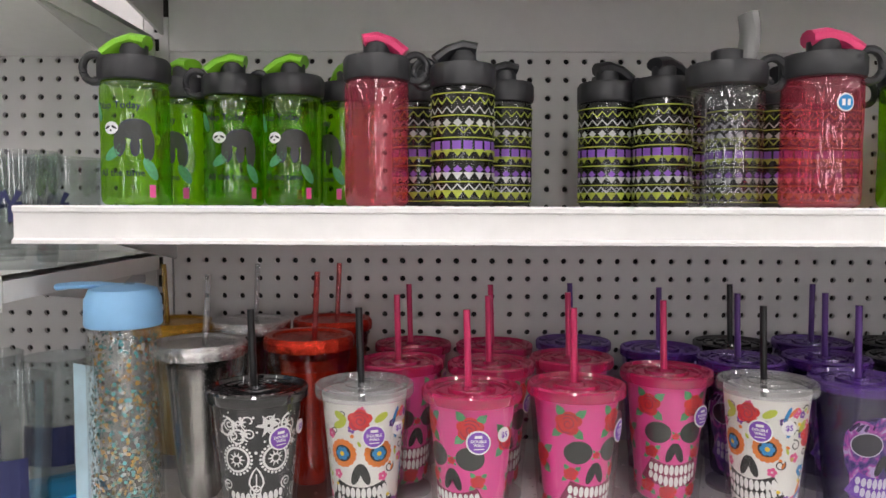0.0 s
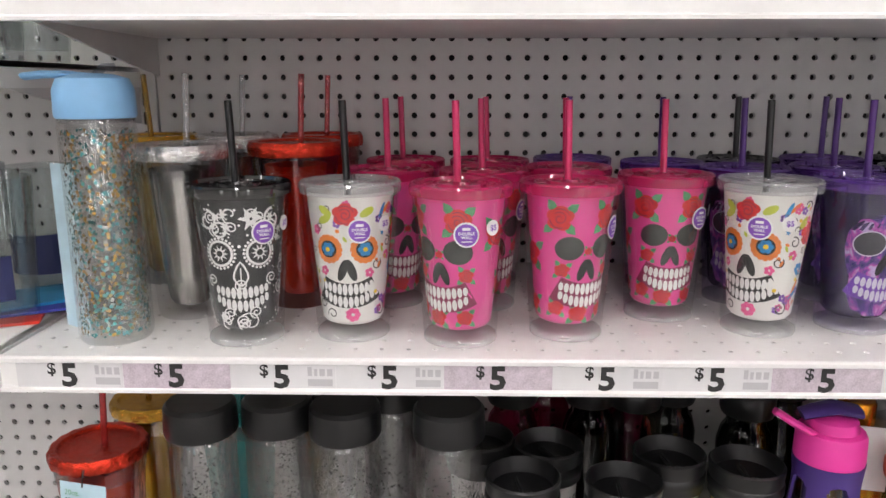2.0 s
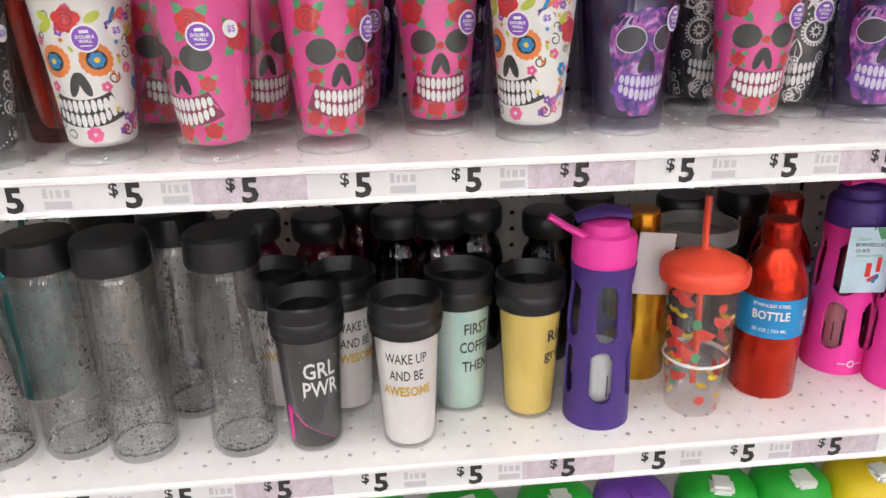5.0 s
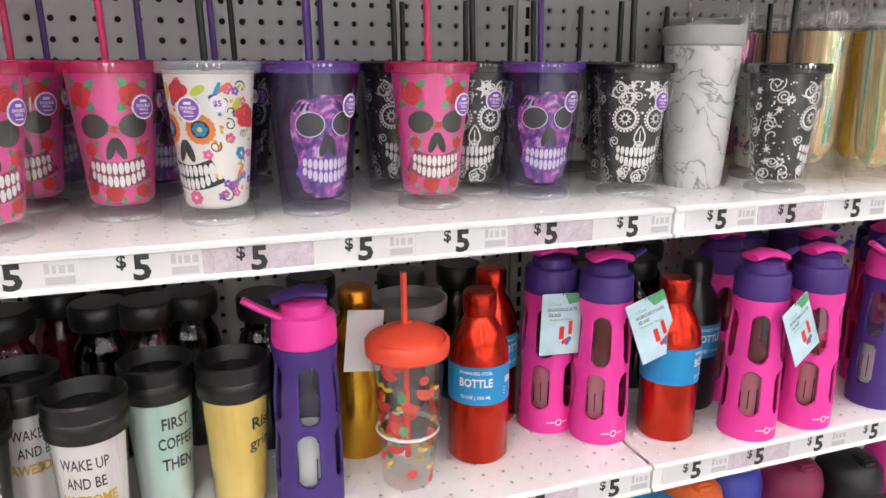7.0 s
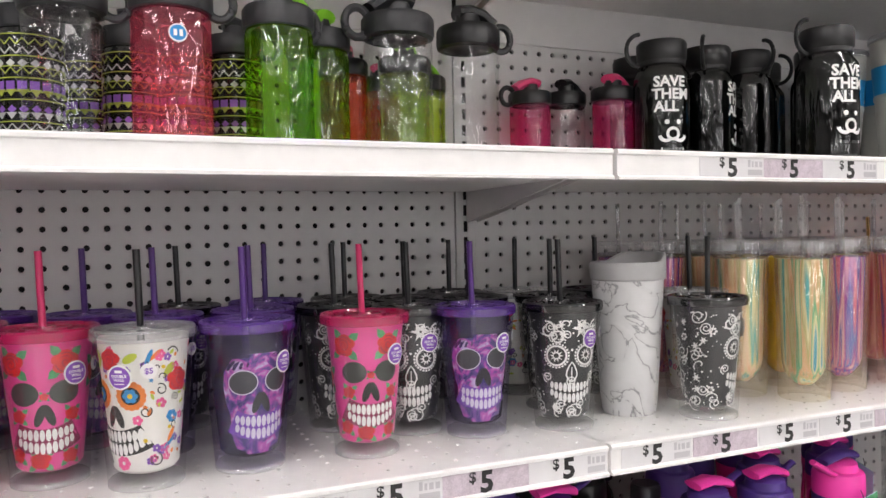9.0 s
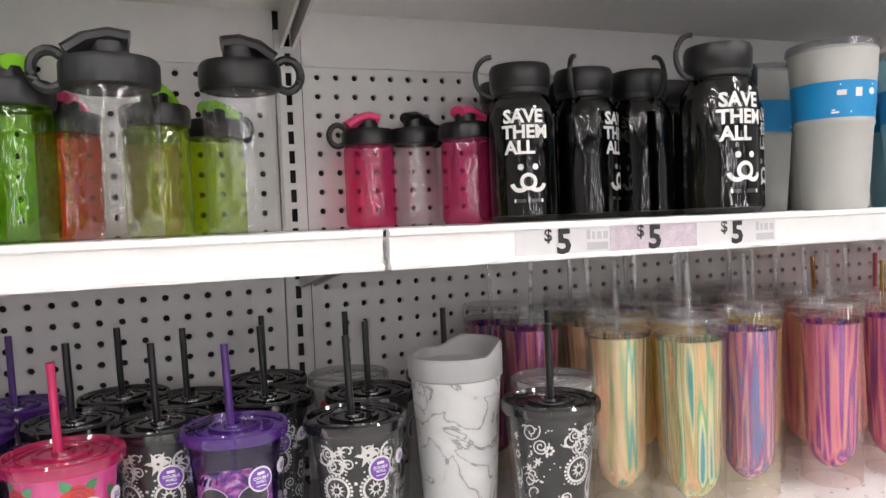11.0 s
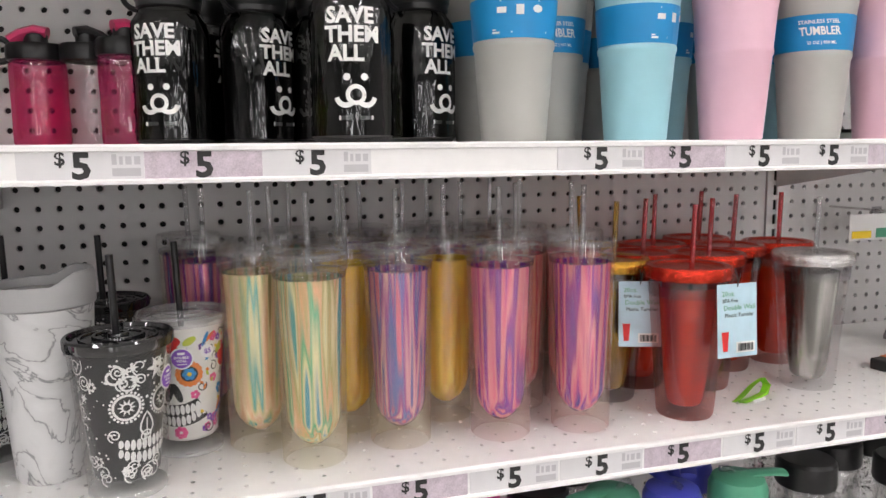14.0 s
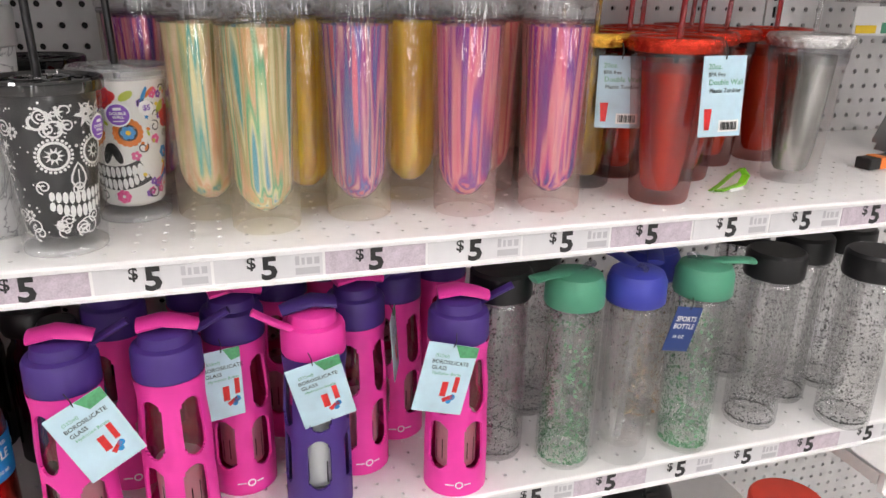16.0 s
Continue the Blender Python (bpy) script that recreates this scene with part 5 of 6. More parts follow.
def glitter_bottle(sets, lid, at, label, spout=True, h=0.212, r=0.034, handle=None, tag=None, wall=CLEAR):
    """Double-wall clear bottle with loose flakes between the walls."""
    ob = thing("glitter_bottle", label, "water bottle", "glitter bottles", at)
    part("outer_wall", mesh("outer_wall", *lathe([(0, 0.001), (r * 0.92, 0.001), (r, 0.006), (r, h * 0.5), (r, h - 0.01), (r * 0.96, h), (r * 0.9, h + 0.004)], 36), wall), ob, "clear plastic outer wall")
    part("inner_wall", mesh("inner_wall", *lathe([(0, 0.022), (r * 0.75, 0.024), (r * 0.8, 0.034), (r * 0.8, h)], 28), CLEAR), ob)
    part("neck_ring", mesh("neck_ring", *lathe([(r * 0.93, h - 0.004), (r * 0.99, h - 0.001), (r * 0.99, h + 0.003), (r * 0.9, h + 0.006)], 28), CLEARD), ob)
    for i, (m, n, size, low) in enumerate(sets):
        tagged(part("glitter", mesh("glitter", *flakes(r * 0.95, 0.010, h - 0.01, n, size, 11 + i, low), m, False), ob, "loose glitter flakes"), kind="stuff")
    if spout:
        c = part("cap", mesh("cap", *lathe([(r * 1.0, h), (r * 1.04, h + 0.002), (r * 1.02, h + 0.026), (r * 0.9, h + 0.036), (r * 0.5, h + 0.040), (0, h + 0.041)], 36), lid), ob, "coloured cap with folding spout")
        V, F = tube([(0, 0, h + 0.036), (-r * 0.7, 0, h + 0.040), (-r * 1.3, 0, h + 0.040), (-r * 1.75, 0, h + 0.037)], 0.006, 10)
        V = [(x, y * 1.7, h + 0.039 + (z - h - 0.039) * 0.6) for x, y, z in V]
        part("spout_arm", mesh("spout_arm", V, F, handle or lid), c)
        part("mouthpiece", mesh("mouthpiece", *tube([(0.004, -0.004, h + 0.038), (0.012, -0.004, h + 0.046), (0.022, -0.004, h + 0.046)], 0.004, 8), CLEARD), c)
        part("inner_straw", straw_mesh("inner_straw", 0.02, h, 0.05, 0.004, CLEARS, -0.006), ob, "clear drinking straw inside")
    else:
        part("cap", mesh("cap", *lathe([(r * 0.9, h), (r * 1.05, h + 0.002), (r * 1.08, h + 0.006), (r * 1.05, h + 0.032), (r * 0.95, h + 0.036), (0, h + 0.036)], 36), lid), ob, "black screw cap")
    if tag:
        hang_tag(ob, 0.036, 0.060, tag, dark=True)
    return ob


glitter_bottle([(GLIT_T, 900, 0.0021, 1.3), (GLIT_O, 700, 0.0021, 1.1), (GLIT_S, 500, 0.0021, 1.2)], SKYB, pose(0.088, -0.326, ZB, 0, 0, 5), "tall glitter bottle with sky-blue spout cap", r=0.035, h=0.216)
kg = glitter_bottle([(GLIT_K, 800, 0.0014, 1.2), (GLIT_S, 120, 0.0018, 3), (GLIT_K, 420, 0.0015, 9)], BLACK, pose(0.160, -0.312, ZC), "clear bottle with black glitter and black cap", spout=False, r=0.035, wall=SMOKYW)
for x, y in [(0.238, -0.300), (0.312, -0.315), (0.352, -0.235), (0.420, -0.318), (0.27, -0.20), (1.862, -0.300), (1.940, -0.215), (2.226, -0.330), (2.312, -0.285), (2.350, -0.366), (2.40, -0.27), (2.28, -0.20)]:
    copy_thing(kg, pose(x, y, ZC, 0, 0, random.uniform(0, 360)))
gg = glitter_bottle([(GLIT_G, 1700, 0.0019, 2.4), (GLIT_S, 250, 0.0018, 2.4), (GLIT_K, 350, 0.0013, 1.1)], MINT, pose(1.938, -0.341, ZC, 0, 0, 10), "green glitter bottle with mint spout cap", h=0.212)
gb2 = glitter_bottle([(GLIT_G, 1700, 0.0019, 2.4), (GLIT_S, 250, 0.0018, 2.4), (GLIT_K, 350, 0.0013, 1.1)], MINT, pose(2.104, -0.352, ZC, 0, 0, 170), "green glitter bottle with mint cap and dark hang tag", h=0.212, tag=pose(0.030, 0.036, 0.208, 6, 10, 190))
glitter_bottle([(GLIT_K, 160, 0.0014, 0.6), (GLIT_S, 100, 0.0014, 0.8)], BLUEP, pose(2.012, -0.352, ZC, 0, 0, -90), "clear bottle with blue spout cap and inner straw", h=0.212)
glitter_bottle([(GLIT_O, 900, 0.0018, 2.0), (GLIT_K, 260, 0.0013, 0.8)], BLUEP, pose(2.085, -0.270, ZC, 0, 0, 60), "orange glitter bottle with blue spout cap", h=0.205, tag=pose(-0.012, -0.038, 0.200, -6, 10, -10))


# ---------- travel mugs ----------
def travel_mug(liner, prints, at, label, wall=None, r0=0.0285, r1=0.036, h=0.135):
    ob = thing("travel_mug", label, "travel mug", "travel mugs", at)
    r = cone(r0, r1, h)
    part("liner", mesh("liner", *lathe([(0, 0.006), (r0 * 0.9, 0.006)] + [(r(z) - 0.002, z) for z in (0.010, 0.05, 0.1, h)], 32), liner), ob, "printed inner cup")
    part("outer_wall", mesh("outer_wall", *lathe([(0, 0.001), (r0 * 0.95, 0.001)] + [(r(z), z) for z in (0.004, 0.05, 0.1, h)], 32), CLEAR), ob, "clear plastic outer wall")
    c = part("lid", mesh("lid", *lathe([(r1 * 0.98, h - 0.002), (r1 * 1.06, h), (r1 * 1.06, h + 0.008), (r1 * 1.10, h + 0.010), (r1 * 1.10, h + 0.018), (r1 * 1.06, h + 0.020), (r1 * 1.10, h + 0.036), (r1 * 1.04, h + 0.038), (r1 * 0.98, h + 0.030), (r1 * 0.9, h + 0.022), (0, h + 0.022)], 36), BLACK), ob, "black ribbed lid")
    part("sip_tab", mesh("sip_tab", *bevelled(-0.006, 0.006, -0.022, 0.012, h + 0.022, h + 0.030, 0.002), BLACK), c)
    for nm, m, shp, layer in prints:
        part(nm, mesh(nm, *wrapped(shp, lambda z: r(z) - 0.002, 0.0005 * layer), m, False), ob)
    return ob


wake = [("lettering", INK, joined(letters("WAKE UP", 0.0165, 0, 0.112, 0.01, 0.62), letters("AND BE", 0.0165, 0, 0.092, 0.01, 0.62)), 1), ("gold_lettering", GOLDINK, letters("AWESOME", 0.0155, 0, 0.073, 0.04, 0.72), 1)]
wk = travel_mug(STRIPE, wake, pose(0.600, -0.330, ZC, 0, 0, -4), "white striped travel mug with black and gold lettering")
copy_thing(wk, pose(0.532, -0.250, ZC, 0, 0, 25))
copy_thing(wk, pose(0.455, -0.235, ZC, 0, 0, 10))
travel_mug(mat("charcoal_liner", (0.03, 0.03, 0.032), 0.4), [("lettering", WINK, joined(letters("GRL", 0.026, 0.008, 0.100, 0.015, 0.75), letters("PWR", 0.026, 0.008, 0.078, 0.015, 0.7), rect(-0.012, 0.112, 0.028, 0.1135), rect(-0.012, 0.066, 0.028, 0.0675)), 1),
            ("magenta_splash", HOTPINK, joined(poly((-0.030, 0.012), (0.02, 0.012), (0.004, 0.025), (-0.012, 0.036), (-0.030, 0.058))), 5)], pose(0.497, -0.322, ZC, 0, 0, 8), "black travel mug with white block lettering and magenta splash")
travel_mug(HOLO, [("lettering", INK, joined(letters("FIRST", 0.019, 0.012, 0.110, 0.02, 0.7), letters("COFFEE", 0.019, 0.012, 0.087, 0.02, 0.62), letters("THEN", 0.019, 0.012, 0.062, 0.02, 0.7)), 1)], pose(0.664, -0.268, ZC, 0, 0, 8), "pastel blue travel mug with black lettering")
travel_mug(YELCUP, [("lettering", INK, joined(letters("Rise", 0.020, 0.030, 0.105, 0.015), letters("grind", 0.019, 0.030, 0.082, 0.015)), 1)], pose(0.741, -0.290, ZC, 0, 0, 0), "yellow travel mug with black script lettering")


# ---------- dark bottles at the back ----------
def dark_bottle(wall, at, label):
    ob = thing("dark_bottle", label, "water bottle", "dark tinted bottles", at)
    part("body", mesh("body", *lathe([(0, 0.001), (0.030, 0.001), (0.034, 0.006), (0.034, 0.13), (0.030, 0.148), (0.024, 0.158), (0.024, 0.172)], 30), wall), ob)
    part("cap", mesh("cap", *lathe([(0.024, 0.168), (0.031, 0.170), (0.033, 0.176), (0.033, 0.196), (0.030, 0.200), (0, 0.200)], 30), BLACK), ob)
    return ob


dm = dark_bottle(MAGC, pose(0.50, -0.13, ZC), "dark magenta see-through bottle with black cap")
dk = dark_bottle(SMOKEC, pose(0.60, -0.13, ZC), "smoky black see-through bottle with black cap")
for s, x, y in [(dm, 0.42, -0.12), (dm, 0.55, -0.06), (dm, 0.655, -0.14), (dk, 0.705, -0.12), (dk, 0.79, -0.16), (dk, 0.34, -0.12), (dm, 0.63, -0.05), (dk, 0.98, -0.12), (dk, 1.07, -0.11), (dk, 1.25, -0.12), (dk, 1.33, -0.16), (dk, 0.86, -0.10), (dk, 1.40, -0.08)]:
    copy_thing(s, pose(x, y, ZC))


# ---------- silicone-sleeved glass bottles ----------
def sleeve_bottle(sleeve, ring, flip, at, label, tag=None, tagw=0.057, arm=1):
    """Glass bottle in a soft sleeve with long windows, screw collar and flip cap."""
    ob = thing("sleeved_glass_bottle", label, "water bottle", "silicone-sleeved glass bottles", at)
    n, h = 96, 0.190
    def rad(z):
        return 0.037 - 0.004 * math.exp(-((z - 0.165) / 0.03) ** 2) - 0.0015 * math.exp(-((z - 0.098) / 0.03) ** 2)
    ends = [0, 0.001, 0.0025, 0.0045, 0.007, 0.010, 0.014]
    zs = [0, 0.003, 0.016] + [0.034 + e for e in ends] + [0.064, 0.078] + [0.096 - e for e in ends[::-1]] + [0.106 + e for e in ends] + [0.134, 0.152] + [0.172 - e for e in ends[::-1]] + [h]
    V, F = [], []
    for lay in (0, -0.003):
        for z in zs:
            for i in range(n):
                th = 2 * math.pi * i / n
                V.append(((rad(z) + lay) * math.sin(th), -(rad(z) + lay) * math.cos(th), z))
    L = len(zs) * n
    def win(i, j):
        zc = (zs[j] + zs[j + 1]) / 2
        lo, hi = (0.034, 0.096) if zc < 0.1 else (0.106, 0.172)
        if not lo < zc < hi:
            return False
        k = abs((i + 0.5 + (6 if zc < 0.1 else 0) * 0.3) % 19.2 - 9.6)
        e = min(zc - lo, hi - zc)
        return k < 5.4 * math.sqrt(max(0, 1 - max(0, 1 - e / 0.014) ** 2))
    open_ = {(i, j) for i in range(n) for j in range(len(zs) - 1) if win(i, j)}
    for j in range(len(zs) - 1):
        for i in range(n):
            if (i, j) in open_:
                continue
            a, b = j * n + i, j * n + (i + 1) % n
            F.append((a, b, b + n, a + n))
            F.append((a + L, a + n + L, b + n + L, b + L))
            for di, dj, e in ((-1, 0, (a, a + n)), (1, 0, (b + n, b)), (0, -1, (b, a)), (0, 1, (a + n, b + n))):
                if ((i + di) % n, j + dj) in open_:
                    F.append((e[0], e[1], e[1] + L, e[0] + L))
    part("sleeve", mesh("sleeve", V, F, sleeve), ob, "soft silicone sleeve with window slots")
    part("glass", mesh("glass", *lathe([(0, 0.004), (0.030, 0.004), (0.032, 0.008), (0.031, 0.15), (0.028, 0.175), (0.026, 0.195)], 30), WINEG if sleeve is HOTPINK else GLASSM), ob, "glass inner bottle")
    part("insert_card", mesh("insert_card", *lathe([(0.024, 0.03), (0.024, 0.088)], 16), PAPER), ob, "white paper insert with fine print")
    part("insert_print", mesh("insert_print", *wrapped(joined(*[rect(-0.07 + 0.010 * i, 0.034 + 0.003 * (i % 3), -0.0685 + 0.010 * i, 0.062 + 0.004 * (i % 4)) for i in range(14)]), lambda z: 0.024, 0.0006), INK, False), ob)
    c = part("collar", mesh("collar", *lathe([(0.030, h - 0.002), (0.034, h), (0.0345, h + 0.004), (0.034, h + 0.028), (0.032, h + 0.032), (0.026, h + 0.034), (0.024, h + 0.044), (0.020, h + 0.047), (0, h + 0.047)], 36), ring), ob, "screw collar")
    V, F = tube([(-0.024, 0, h + 0.052), (0, 0, h + 0.056), (0.020, 0, h + 0.052), (0.032, 0, h + 0.047)], 0.0055, 12)
    V = [(x, y * (2.8 if x < 0.02 else 2.0), z) for x, y, z in V]
    part("flip_cap", mesh("flip_cap", V, F, flip), c, "rounded flip cap")
    V, F = tube([(0.020, 0.01, h + 0.030), (0.042, 0.01, h + 0.042), (0.062, 0.008, h + 0.054)], 0.004, 8)
    part("carry_arm", mesh("carry_arm", [(x, y * 1.4, z) for x, y, z in V], F, ring), c)
    if arm:
        part("emblem", mesh("emblem", *wrapped(joined(arc(0, 0.016, 0.004, 0, 360, 0.0016, 0, 16), rect(-0.016, 0.0152, -0.006, 0.0168), rect(0.006, 0.0152, 0.014, 0.0168)), rad, 0.0005), WINK, False), ob, "small white plain emblem")
    if tag:
        hang_tag(ob, tagw, 0.080, tag, kind="glass")
    return ob


WINEG = clear("rose_tinted_glass", (0.80, 0.45, 0.52), gloss=1.5)
HP = "magenta silicone-sleeved glass bottle with violet collar"
sb_plain = sleeve_bottle(HOTPINK, VIOLET, HOTPINK, pose(1.490, -0.345, ZC, 0, 0, 0), HP)
sb_tag = sleeve_bottle(HOTPINK, VIOLET, HOTPINK, pose(1.150, -0.235, ZC, 0, 0, 0), HP + " and hang tag", pose(-0.004, -0.040, 0.196, -3, 3, 0))
sb_tag2 = sleeve_bottle(HOTPINK, VIOLET, HOTPINK, pose(1.202, -0.285, ZC, 0, 0, 0), HP + " and tilted hang tag", pose(0.030, -0.040, 0.196, -8, -18, 0))
sleeve_bottle(HOTPINK, VIOLET, HOTPINK, pose(1.395, -0.345, ZC, 0, 0, 0), HP + " and side tag", pose(0.012, -0.044, 0.190, -6, -24, 16))
sleeve_bottle(HOTPINK, VIOLET, HOTPINK, pose(1.555, -0.275, ZC, 0, 0, 10), HP + " with a half-hidden tag", pose(-0.022, -0.040, 0.192, -3, 0, 5), 0.040)
sb_vt = sleeve_bottle(VIOLET, HOTPINK, VIOLET, pose(1.636, -0.335, ZC, 0, 0, 180), "violet silicone-sleeved glass bottle with magenta spout cap", pose(0.008, 0.044, 0.196, 8, -14, 180), arm=0)
sb_v = sleeve_bottle(VIOLET, HOTPINK, VIOLET, pose(0.815, -0.312, ZC, 0, 0, 175), "violet silicone-sleeved bottle with magenta spout cap", arm=0)
sleeve_bottle(HOTPINK, VIOLET, HOTPINK, pose(1.692, -0.275, ZC, 0, 0, 10), HP + " and narrow side tag", pose(0.032, -0.034, 0.205, -3, -6, 60), 0.044)
sleeve_bottle(HOTPINK, VIOLET, HOTPINK, pose(1.795, -0.345, ZC, 0, 0, -10), HP + " and tilted tag", pose(-0.010, -0.043, 0.200, -3, 15, 8))
for s, x, y, rz in [(sb_plain, 1.752, -0.215, 0), (sb_plain, 1.43, -0.23, 10), (sb_plain, 1.515, -0.175, 20), (sb_plain, 1.615, -0.17, 20), (sb_plain, 1.68, -0.12, 20), (sb_plain, 1.83, -0.16, 20)]:
    copy_thing(s, pose(x, y, ZC, 0, 0, rz))


# ---------- steel bottles, fruit cup ----------
def steel_bottle(paint, at, label, band=True):
    ob = thing("steel_bottle", label, "water bottle", "steel bottles", at)
    part("body", mesh("body", *lathe([(0, 0), (0.034, 0), (0.037, 0.004), (0.037, 0.13), (0.035, 0.148), (0.028, 0.165), (0.020, 0.178), (0.0185, 0.186)], 40), paint), ob, "brushed metallic body")
    part("cap", mesh("cap", *lathe([(0.0185, 0.184), (0.0205, 0.186), (0.0205, 0.210), (0.018, 0.214), (0, 0.2145)], 30), paint), ob, "round screw cap")
    if band:
        V = [((0.0376) * math.sin(2 * math.pi * i / 40), -0.0376 * math.cos(2 * math.pi * i / 40), z) for i in range(41) for z in (0.080, 0.128)]
        b = part("paper_band", mesh("paper_band", V, [(2 * i, 2 * i + 2, 2 * i + 3, 2 * i + 1) for i in range(40)], BANDBLUE), ob, "blue printed paper sleeve")
        part("band_print", mesh("band_print", *wrapped(joined(letters("STAINLESS STEEL", 0.0055, 0, 0.121, 0.02), letters("BOTTLE", 0.0145, 0, 0.108, 0.03, 0.8), letters("25 OZ | 750 ML", 0.0058, 0, 0.090, 0.02), rect(0.04, 0.104, 0.052, 0.112), rect(0.038, 0.094, 0.056, 0.0955), rect(0.038, 0.090, 0.056, 0.0915), rect(0.038, 0.098, 0.056, 0.0995)), lambda z: 0.0376, 0.0006), WINK, False), b)
    return ob


rs = steel_bottle(STEELRED, pose(1.032, -0.277, ZC, 0, 0, -28), "metallic red steel bottle with blue paper sleeve")
copy_thing(rs, pose(1.290, -0.310, ZC, 0, 0, 45))
copy_thing(rs, pose(1.085, -0.19, ZC, 0, 0, 30))
steel_bottle(STEELDARK, pose(1.375, -0.245, ZC, 0, 0, 0), "black steel bottle with blue paper sleeve")
gold = steel_bottle(STEELGOLD, pose(0.893, -0.215, ZC, 0, 0, 0), "gold and red steel bottle with paper tag", band=False)
part("paper_tag", mesh("paper_tag", *moved(bevelled(-0.022, 0.022, -0.0005, 0.0005, -0.075, 0, 0.0004), pose(0.004, -0.040, 0.196, -3, 6, 0)), PAPER), gold, "cream paper tag")


def fruit_cup(at):
    ob = thing("fruit_tumbler", "clear tumbler with fruit print, coral lid and straw", "tumbler", "", at)
    r = cone(0.030, 0.042, 0.17)
    part("outer_wall", mesh("outer_wall", *lathe([(0, 0.001), (0.028, 0.001), (0.030, 0.004), (r(0.05), 0.05), (r(0.066) , 0.066), (r(0.068) + 0.002, 0.069), (r(0.12) + 0.002, 0.12), (r(0.165) + 0.001, 0.165)], 36), CLEAR), ob, "clear plastic wall")
    part("ridge", mesh("ridge", *lathe([(r(0.066), 0.065), (r(0.068) + 0.0025, 0.068), (r(0.07) + 0.001, 0.070)], 36), WINK), ob)
    rnd = random.Random(5)
    red, yel, grn = [], [], []
    for i in range(60):
        u, v = rnd.uniform(-0.115, 0.115), 0.014 + 0.14 * ((i * 0.618) % 1)
        k = i % 3
        if k == 0:
            red.append(moved2((lambda: ([(0.012 * math.cos(math.pi * q / 9), -0.012 * math.sin(math.pi * q / 9)) for q in range(10)], [tuple(range(10))]))(), u, v, rnd.uniform(-0.8, 0.8)))
        elif k == 1:
            yel.append(arc(u, v, 0.008, rnd.uniform(180, 220), rnd.uniform(300, 340), 0.005, 0, 8))
        else:
            grn.append(ell(u, v, 0.005, 0.007, 12)) if i % 2 else red.append(ell(u, v, 0.006, 0.006, 12))
    rr = lambda z: r(z) - 0.0015
    part("red_fruit_print", mesh("red_fruit_print", *wrapped(joined(*red), rr, 0), REDP, False), ob)
    part("yellow_fruit_print", mesh("yellow_fruit_print", *wrapped(joined(*yel), rr, 0), YELP, False), ob)
    part("green_fruit_print", mesh("green_fruit_print", *wrapped(joined(*grn), rr, 0), LEAF, False), ob)
    part("lid", mesh("lid", *lathe([(0.043, 0.160), (0.047, 0.161), (0.048, 0.166), (0.048, 0.176), (0.045, 0.180), (0.042, 0.178), (0.041, 0.181), (0.030, 0.188), (0.016, 0.193), (0.006, 0.196), (0.005, 0.199), (0, 0.199)], 40), CORAL), ob, "coral domed lid")
    part("straw", straw_mesh("straw", 0.03, 0.255, -0.02, 0.0037, CORAL), ob, "coral plastic straw")


fruit_cup(pose(0.930, -0.310, ZC))
gc = thing("grey_bowl_lid_cup", "grey plastic cup behind the fruit tumbler", "cup", "", pose(0.965, -0.205, ZC))
part("body", mesh("body", *lathe([(0, 0), (0.036, 0), (0.045, 0.165), (0.048, 0.17)], 32), GLASSM), gc, "clear cup wall")
part("rim", mesh("rim", *lathe([(0.045, 0.165), (0.048, 0.17), (0.049, 0.19), (0.046, 0.19), (0.044, 0.175), (0, 0.17)], 32), GREYP), gc, "grey bowl-shaped lid")


# ---------- shaker bottles on the low shelf ----------
def shaker(lid, at, label, cap=WINK, body=None):
    ob = thing("shaker_bottle", label, "shaker bottle", "shaker bottles", at)
    part("body", mesh("body", *lathe([(0, 0.001), (0.036, 0.001), (0.038, 0.006), (0.044, 0.15), (0.044, 0.165)], 32), body or CLEARD), ob)
    c = part("lid", mesh("lid", *lathe([(0.044, 0.16), (0.049, 0.162), (0.050, 0.170), (0.050, 0.188), (0.046, 0.205), (0.036, 0.216), (0.020, 0.222), (0, 0.223)], 36), lid), ob, "domed coloured lid")
    part("spout_cap", mesh("spout_cap", *bevelled(-0.014, 0.014, -0.036, -0.006, 0.212, 0.226, 0.004), cap), c, "small flip spout cap")
    part("label_card", mesh("label_card", *bevelled(-0.024, 0.026, -0.0505, -0.0495, 0.10, 0.175, 0.0004), INK), ob, "dark printed card label")
    return ob


sgn = shaker(GREENP, pose(0.776, -0.30, ZD), "clear shaker bottle with green domed lid")
for x in (0.66, 0.982, 1.078, 0.55):
    copy_thing(sgn, pose(x, -0.30, ZD, 0, 0, random.uniform(-20, 20)))
shaker(PURPLE, pose(0.872, -0.305, ZD - 0.0), "clear shaker bottle with purple lid and blue tag", cap=PURPLE)
shaker(YELP, pose(1.178, -0.30, ZD, 0, 0, 8), "clear shaker bottle with yellow domed lid")
shaker(CYANP, pose(1.285, -0.30, ZD, 0, 0, -6), "clear shaker bottle with blue domed lid")
shaker(ORANGEP, pose(1.375, -0.27, ZD), "orange shaker bottle with orange lid", cap=ORANGEP, body=ORANGEP)
shaker(BLUEP, pose(1.465, -0.25, ZD), "blue shaker bottle with blue lid", cap=BLUEP, body=BLUEP)
shaker(MAROON, pose(1.555, -0.28, ZD), "maroon shaker bottle with black label", cap=MAROON, body=MAROON)
bk = shaker(BLACK, pose(1.655, -0.30, ZD), "black shaker bottle with black lid", cap=BLACK, body=BLACK)
